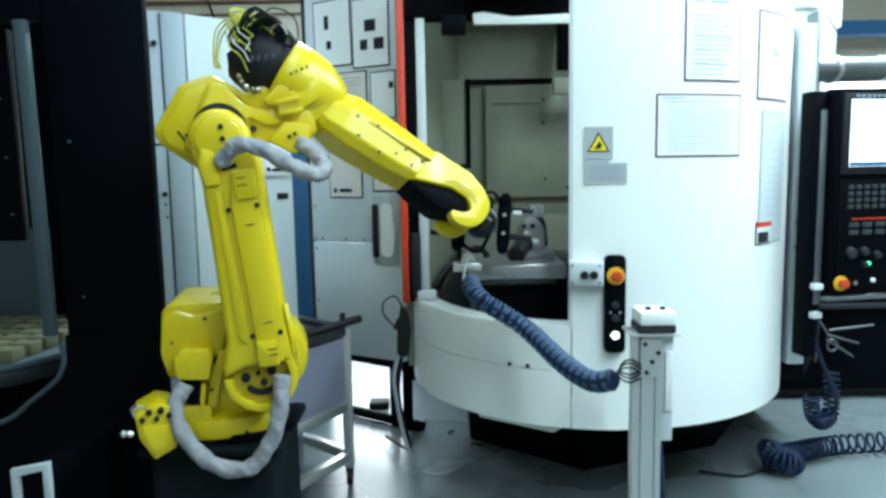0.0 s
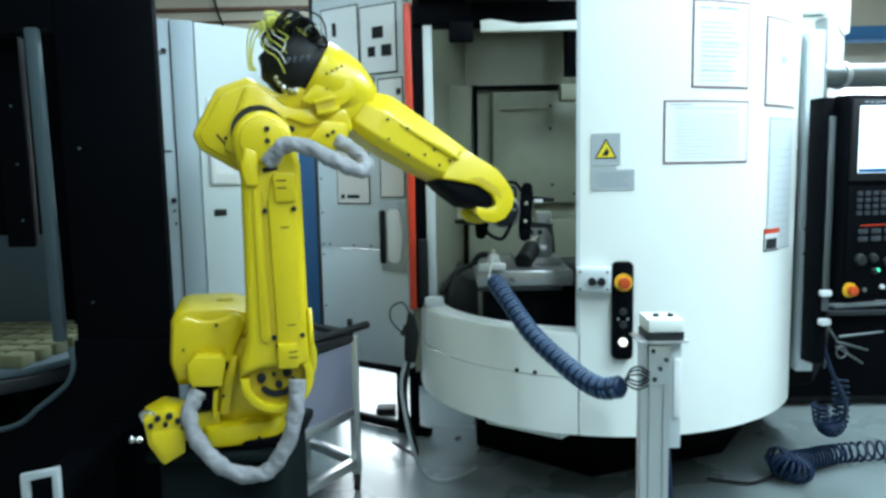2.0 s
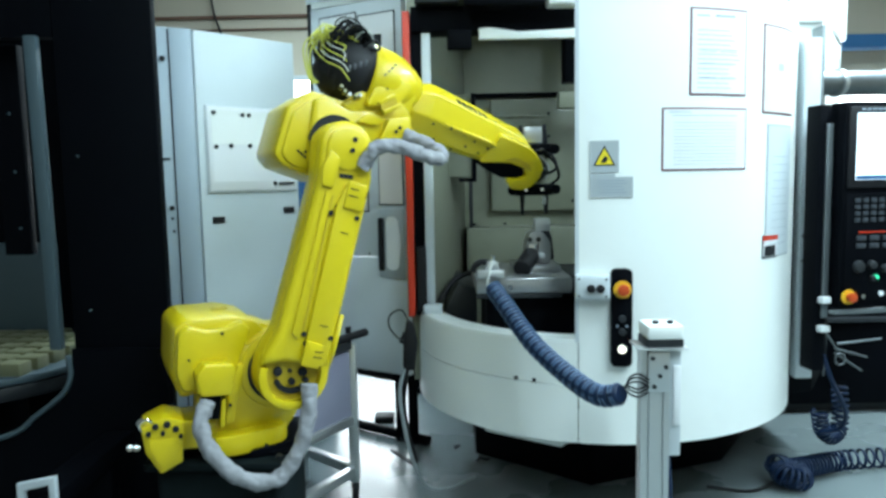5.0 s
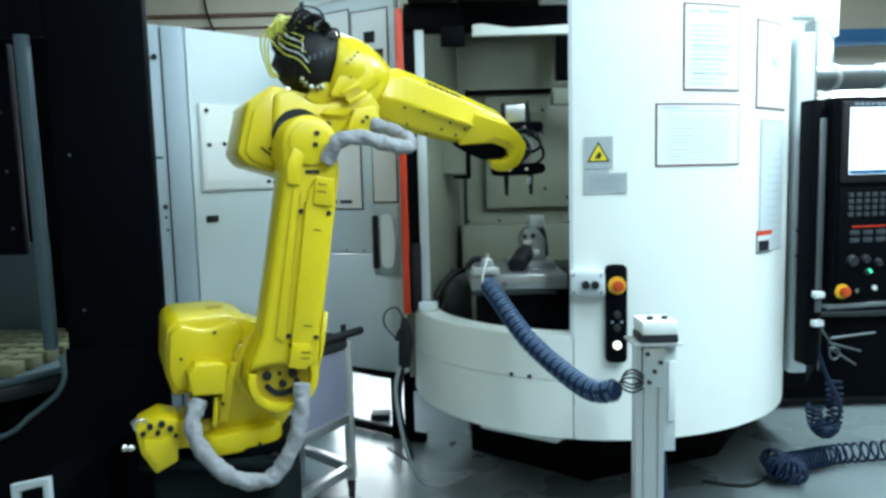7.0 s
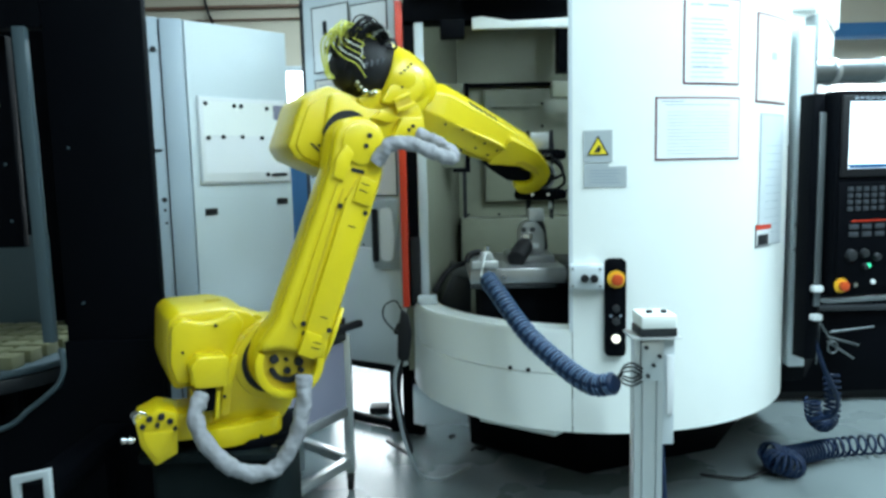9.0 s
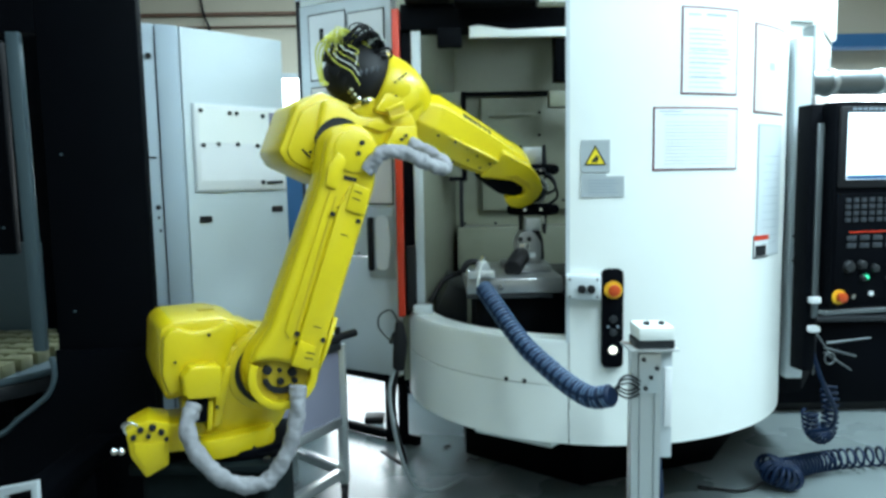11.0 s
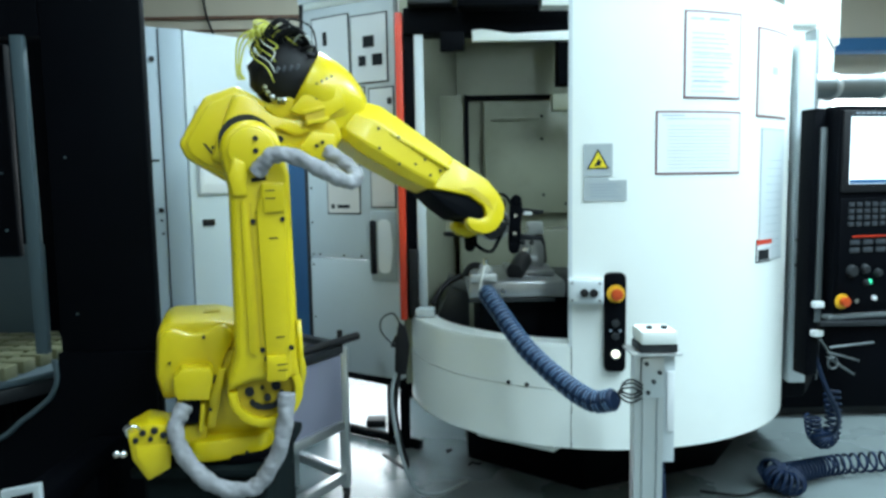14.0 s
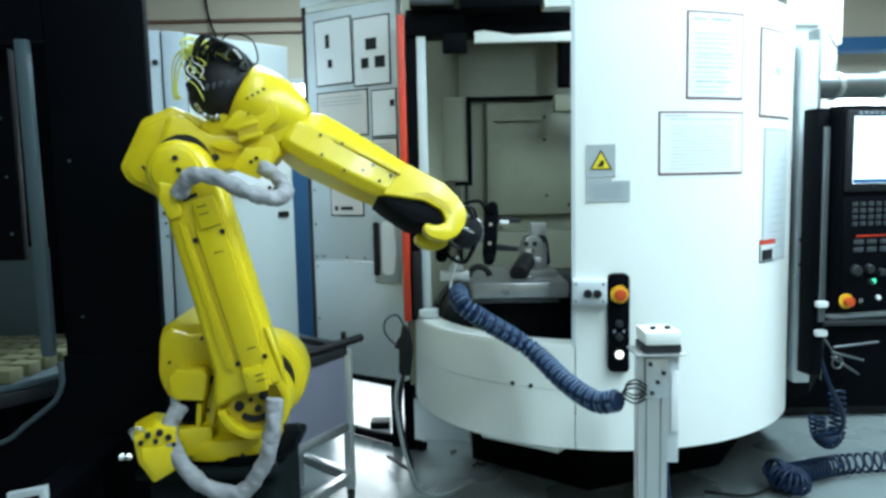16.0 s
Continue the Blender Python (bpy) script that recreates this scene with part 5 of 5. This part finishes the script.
def rob_forearm():
    # cross-sections along the arm: x, lower z, upper z, half width
    b = bmesh.new()
    secs = [(0.21, 0.165, 0.27, 0.055), (0.25, 0.142, 0.292, 0.08), (0.31, 0.13, 0.310, 0.09), (0.38, 0.128, 0.305, 0.088), (0.5, 0.127, 0.293, 0.083), (0.58, 0.132, 0.284, 0.079), (0.62, 0.15, 0.279, 0.077), (0.70, 0.178, 0.268, 0.07), (0.76, 0.172, 0.25, 0.06)]
    rings = []
    for x, z0, z1, w in secs:
        h = z1 - z0
        pts = [(-w, z0 + h * 0.16), (-w * 0.7, z0), (w * 0.7, z0), (w, z0 + h * 0.16), (w, z1 - h * 0.4), (w * 0.45, z1), (-w * 0.45, z1), (-w, z1 - h * 0.4)]
        rings.append([b.verts.new((x, y, z)) for y, z in pts])
    for r0, r1 in zip(rings, rings[1:]):
        for k in range(8):
            b.faces.new((r0[k], r1[k], r1[(k + 1) % 8], r0[(k + 1) % 8]))
    b.faces.new(rings[0][::-1])
    b.faces.new(rings[-1])
    bmesh.ops.recalc_face_normals(b, faces=b.faces[:])
    bmesh.ops.bevel(b, geom=b.edges[:], offset=0.006, segments=2, profile=0.5, affect="EDGES", clamp_overlap=True)
    f = part("forearm", smooth(b, 9), YELLOW, robot, "yellow tapered forearm")
    cheek = rounded([(0.575, 0.135), (0.62, 0.15), (0.70, 0.176), (0.765, 0.17), (0.79, 0.142), (0.77, 0.118), (0.728, 0.108), (0.735, 0.085), (0.765, 0.074), (0.81, 0.085), (0.838, 0.115), (0.848, 0.16), (0.838, 0.2), (0.80, 0.23), (0.74, 0.255), (0.6, 0.262)], 0.012)
    for y0, y1 in ((-0.083, -0.045), (0.045, 0.083)):
        part("wrist_cheek", prism(cheek, y0, y1, "y", 0.012), YELLOW, f)
    part("wrist_head", cyl((0.79, -0.05, 0.165), (0.79, 0.05, 0.165), 0.05, n=36, bev=0.008), BLACK, f)
    part("wrist_slot", prism(rounded([(0.56, 0.128), (0.62, 0.15), (0.70, 0.174), (0.762, 0.168), (0.785, 0.142), (0.762, 0.122), (0.7, 0.1), (0.62, 0.112)], 0.01), -0.07, 0.07, "y", 0.006), BLACK, f, "black rubber wrist slot")
    part("cheek_recess", prism(rounded([(0.66, 0.178), (0.70, 0.205), (0.77, 0.197), (0.8, 0.17), (0.77, 0.178), (0.71, 0.187)], 0.006), -0.0845, -0.08, "y"), OCHRE, f)
    part("cover_strip", prism(rounded([(0.37, 0.222), (0.6, 0.214), (0.6, 0.226), (0.55, 0.23), (0.37, 0.236)], 0.003), -0.091, -0.07, "y", 0.003), YELLOW, f)
    first = None
    for x, z in ((0.512, 0.208), (0.575, 0.2), (0.49, 0.178), (0.55, 0.17), (0.4, 0.226), (0.46, 0.222), (0.585, 0.216), (0.33, 0.22), (0.36, 0.165), (0.44, 0.15)):
        w = 0.0885 if x < 0.45 else 0.0835
        mm = pose(x, -w - (0.0025 if z > 0.212 else -0.001), z)
        if first is None:
            first = part("bolt", bolt_mesh(0.0048, 0.003), INKDARK, f, m=mm)
        else:
            share(first, "bolt", f, mm)
    # six dark letter-sized bars on the upper slope
    for k in range(6):
        x = 0.405 + 0.023 * k
        part("letter_bar", box(0, 0.016, -0.0016, 0.0014, -0.016, 0.016), INKDARK, f, "", pose(x, -0.02, 0.3015 - 0.0026 * k, -88, 0, 0))
    return f


def rob_wrist():
    # z along the link from the forearm to the tool
    w = part("wrist", cyl((0, 0, -0.02), (0, 0, 0.13), 0.05, 0.042, n=32, bev=0.006), DARK, robot, "dark wrist body with hoses")
    part("wrist_flange", cyl((0, 0, 0.13), (0, 0, 0.145), 0.055, n=32, bev=0.003), STEEL, w)
    rr = random.Random(6)
    for k in range(6):
        a = 1.05 * k + 0.3
        p = Vector((math.cos(a), math.sin(a), 0))
        part("wrist_hose", tube(spline([p * 0.045 + Vector((0, 0, 0.0)), p * (0.075 + 0.02 * rr.random()) + Vector((0, 0, 0.05)), p * 0.07 + Vector((0, 0, 0.11)), p * 0.04 + Vector((0, 0, 0.15))], 8), 0.0045, 6), RUBBER if k % 3 else CHROME, w)
    return w


def rob_hand():
    # two jaws back to back along x, the joint's axis along y
    h = part("gripper", box(-0.055, 0.065, -0.02, 0.04, -0.028, 0.028, 0.006), BLACK, robot, "black double gripper with steel jaws")
    part("hub", cyl((0, -0.06, 0), (0, -0.015, 0), 0.045, n=28, bev=0.004), INKDARK, h)
    part("hub_ring", tube([(0.05 * math.cos(a), -0.03, 0.05 * math.sin(a)) for a in np.linspace(0, 2 * math.pi, 24)], 0.005, 6), STEEL, h)
    for s in (1, -1):
        part("jaw_body", box(min(s * 0.05, s * 0.09), max(s * 0.05, s * 0.09), -0.04, 0.04, -0.07, 0.07, 0.006), BLACK, h, "black jaw body")
        part("rail_cap", cyl((s * 0.07, -0.045, 0.075), (s * 0.07, 0.045, 0.075), 0.018, n=16, bev=0.004), BLACK, h)
        part("rail_cap", cyl((s * 0.07, -0.045, -0.075), (s * 0.07, 0.045, -0.075), 0.018, n=16, bev=0.004), BLACK, h)
        for z in (-0.042, 0.042):
            part("finger", prism([(s * 0.09, z - 0.009), (s * 0.155, z - 0.007), (s * 0.16, z + 0.004), (s * 0.09, z + 0.009)], -0.02, 0.02, "y", 0.002), INKDARK, h)
        for y in (-0.028, 0.028):
            part("screw", cyl((s * 0.07, -0.04, y), (s * 0.07, -0.043, y), 0.006, n=8), CHROME, h)
    part("held_blank", box(-0.15, -0.092, -0.03, 0.03, -0.032, 0.032, 0.003), ALU, h, "grey metal blank held in one jaw")
    part("bright_pad", box(0.095, 0.122, -0.024, -0.018, 0.03, 0.042, 0.002), PAPER, h)
    part("hose", tube(spline([(0.02, -0.03, 0.03), (0.0, -0.06, 0.075), (-0.04, -0.06, 0.07), (-0.06, -0.03, 0.04)]), 0.005, 8), INKDARK, h)
    part("hose", tube(spline([(0.03, -0.03, -0.03), (0.0, -0.065, -0.085), (-0.045, -0.065, -0.07), (-0.06, -0.03, -0.04)]), 0.006, 8), BLACK, h)
    part("hose", tube(spline([(0.06, 0.03, 0.05), (0.03, 0.045, 0.09), (-0.02, 0.04, 0.08), (-0.05, 0.03, 0.05)]), 0.005, 8), BLACK, h)
    for o in (h, *h.children):
        o.data.transform(Matrix.Scale(1.14, 4))
    return h


# darker robot yellow: painted shade in recesses and grooves, also the warning mark
OCHRE = mat("yellow_shade_and_mark", (0.5, 0.36, 0.01), 0.6, var=0.1, dirt=0.2)
BASE, TURRET, ARM, ELBOW, FOREARM, WRIST, HAND = rob_base(), rob_turret(), rob_arm(), rob_elbow(), rob_forearm(), rob_wrist(), rob_hand()


# ---------------------------------------------------------------- air coupling with its ribbed blue hose
COUPLER_AT = Vector((0.16, 2.62, 1.012))
coupler = empty("air_coupling", Matrix.Translation(COUPLER_AT), "clear and grey air coupling block on the table edge", "coupling")
part("block", box(-0.055, 0.045, -0.03, 0.03, 0.0, 0.03, 0.004), ALU, coupler)
part("clear_cap", prism(rounded([(-0.03, 0.03), (0.03, 0.03), (0.02, 0.06), (-0.015, 0.062)], 0.008), -0.025, 0.02, "y", 0.003), ALU, coupler)
part("nipple", cyl((0.0, -0.01, 0.06), (0.005, -0.015, 0.085), 0.009, n=12), CHROME, coupler)
part("thin_tube", tube(spline([(0.005, -0.015, 0.07), (-0.01, -0.04, 0.03), (-0.02, -0.05, -0.02), (-0.015, -0.055, -0.06)]), 0.004, 6), CABLEW, coupler)

hose = empty("ribbed_hose", None, "ribbed blue spiral hose hanging from the post to the table", "hose")
N_RIB = 46
rib_pieces = []


def hose_path(end):
    a = Vector((0.475, 1.93, 0.775))
    pts = [a, a + Vector((-0.05, 0.06, -0.022)), Vector((0.36, 2.12, 0.775)), Vector((0.27, 2.3, 0.84)), end + Vector((0.035, -0.16, -0.075)), end + Vector((0.0, -0.06, -0.03))]
    fine = spline(pts, 24)
    acc = [0.0]
    for p, q in zip(fine, fine[1:]):
        acc.append(acc[-1] + (q - p).length)
    out, i = [], 0
    for k in range(N_RIB + 1):
        s = acc[-1] * k / N_RIB
        while i < len(acc) - 2 and acc[i + 1] < s:
            i += 1
        out.append(fine[i].lerp(fine[i + 1], (s - acc[i]) / max(1e-9, acc[i + 1] - acc[i])))
    return out


def rib_pose(p, q, k):
    return Matrix.Translation((p + q) / 2) @ (q - p).to_track_quat("Z", "Y").to_matrix().to_4x4() @ pose(0, 0, 0, 0, 9 if k % 2 else -4, 0)


def rib_mesh():
    b = tube([(0, 0, -0.012), (0, 0, -0.006), (0, 0, 0.0), (0, 0, 0.006), (0, 0, 0.012)], 0.03, 18, None, [0.022, 0.027, 0.031, 0.027, 0.022])
    tube([(0.0305 * math.cos(t), 0.0305 * math.sin(t), 0.002) for t in np.linspace(0, 2 * math.pi, 19)], 0.0025, 5, b)
    for f in b.faces[-90:]:
        f.material_index = 1
    return b


for k in range(N_RIB):
    p = hose_path(COUPLER_AT)
    if not rib_pieces:
        rib_pieces.append(part("hose_rib", rib_mesh(), [BLUEHOSE, BLUELIGHT], hose))
    else:
        rib_pieces.append(share(rib_pieces[0], "hose_rib", hose, Matrix.Identity(4)))


# ---------------------------------------------------------------- movement
def eased(table, t):
    """The columns of a table at t, smooth between its rows."""
    T = [r[0] for r in table]
    i = max(0, min(len(T) - 2, next((k for k in range(len(T) - 1) if T[k + 1] >= t), len(T) - 2)))
    h = T[i + 1] - T[i]
    s = min(1.0, max(0.0, (t - T[i]) / h))
    out = []
    for c in range(1, len(table[0])):
        def slope(k):
            if k in (0, len(T) - 1):
                a, b = (0, 1) if k == 0 else (k - 1, k)
                return (table[b][c] - table[a][c]) / (T[b] - T[a])
            d0 = (table[k][c] - table[k - 1][c]) / (T[k] - T[k - 1])
            d1 = (table[k + 1][c] - table[k][c]) / (T[k + 1] - T[k])
            return 0.0 if d0 * d1 <= 0 else 2 * d0 * d1 / (d0 + d1)
        p0, p1, m0, m1 = table[i][c], table[i + 1][c], slope(i) * h, slope(i + 1) * h
        out.append((2 * s ** 3 - 3 * s * s + 1) * p0 + (s ** 3 - 2 * s * s + s) * m0 + (3 * s * s - 2 * s ** 3) * p1 + (s ** 3 - s * s) * m1)
    return out


def links(t):
    j1, j2, j3, j4 = eased(JOINTS, t)
    swing = eased(SWING, t)[0]
    turret = pose(0, 0, J2Z, 0, 0, j1)
    arm = turret @ pose(J1OFF, 0, 0, 0, j2, 0)
    elbow = Matrix.Translation(arm @ Vector((0, 0, L2))) @ pose(0, 0, 0, 0, 0, j1) @ pose(0, 0, 0, 0, -j3, 0)
    fore = elbow @ pose(0, 0, ROLLZ, j4, 0, 0) @ pose(0, 0, -ROLLZ)
    hand_at = elbow @ Vector((0.905, 0.1, 0.165))
    hand = Matrix.Translation(hand_at) @ pose(0, 0, 0, 0, 0, -6) @ pose(0, 0, 0, 0, swing, 0)
    root = fore @ Vector((0.80, 0.0, 0.165))
    wrist = Matrix.Translation(root) @ (hand_at - root).to_track_quat("Z", "Y").to_matrix().to_4x4()
    return {"turret": turret, "arm": arm, "elbow": elbow @ pose(0.028, 0, 0.015), "fore": fore @ pose(0.012, 0, -0.008), "wrist": wrist, "hand": hand}


TIMES = [k * 0.125 for k in range(129)]


def coupler_place(t):
    """The coupling goes with the gripper before 1.0 s and after 15.2 s, and rests on the table between."""
    for stop, on in ((1.0, t < 1.0), (15.2, t > 15.2)):
        if on:
            return COUPLER_AT + (links(t)["hand"].translation - links(stop)["hand"].translation)
    return COUPLER_AT.copy()


def motions():
    poses = [(t, links(t)) for t in TIMES]
    for ob, key in ((TURRET, "turret"), (ARM, "arm"), (ELBOW, "elbow"), (FOREARM, "fore"), (WRIST, "wrist"), (HAND, "hand")):
        walk(ob, [(t, p[key]) for t, p in poses])
    active = [t for t in TIMES if t <= 1.125 or t >= 15.0]
    places = [(t, coupler_place(t)) for t in active]
    walk(coupler, [(t, Matrix.Translation(p)) for t, p in places])
    paths = [(t, hose_path(p)) for t, p in places]
    for k, ob in enumerate(rib_pieces):
        walk(ob, [(t, rib_pose(p[k], p[k + 1], k)) for t, p in paths])


motions()
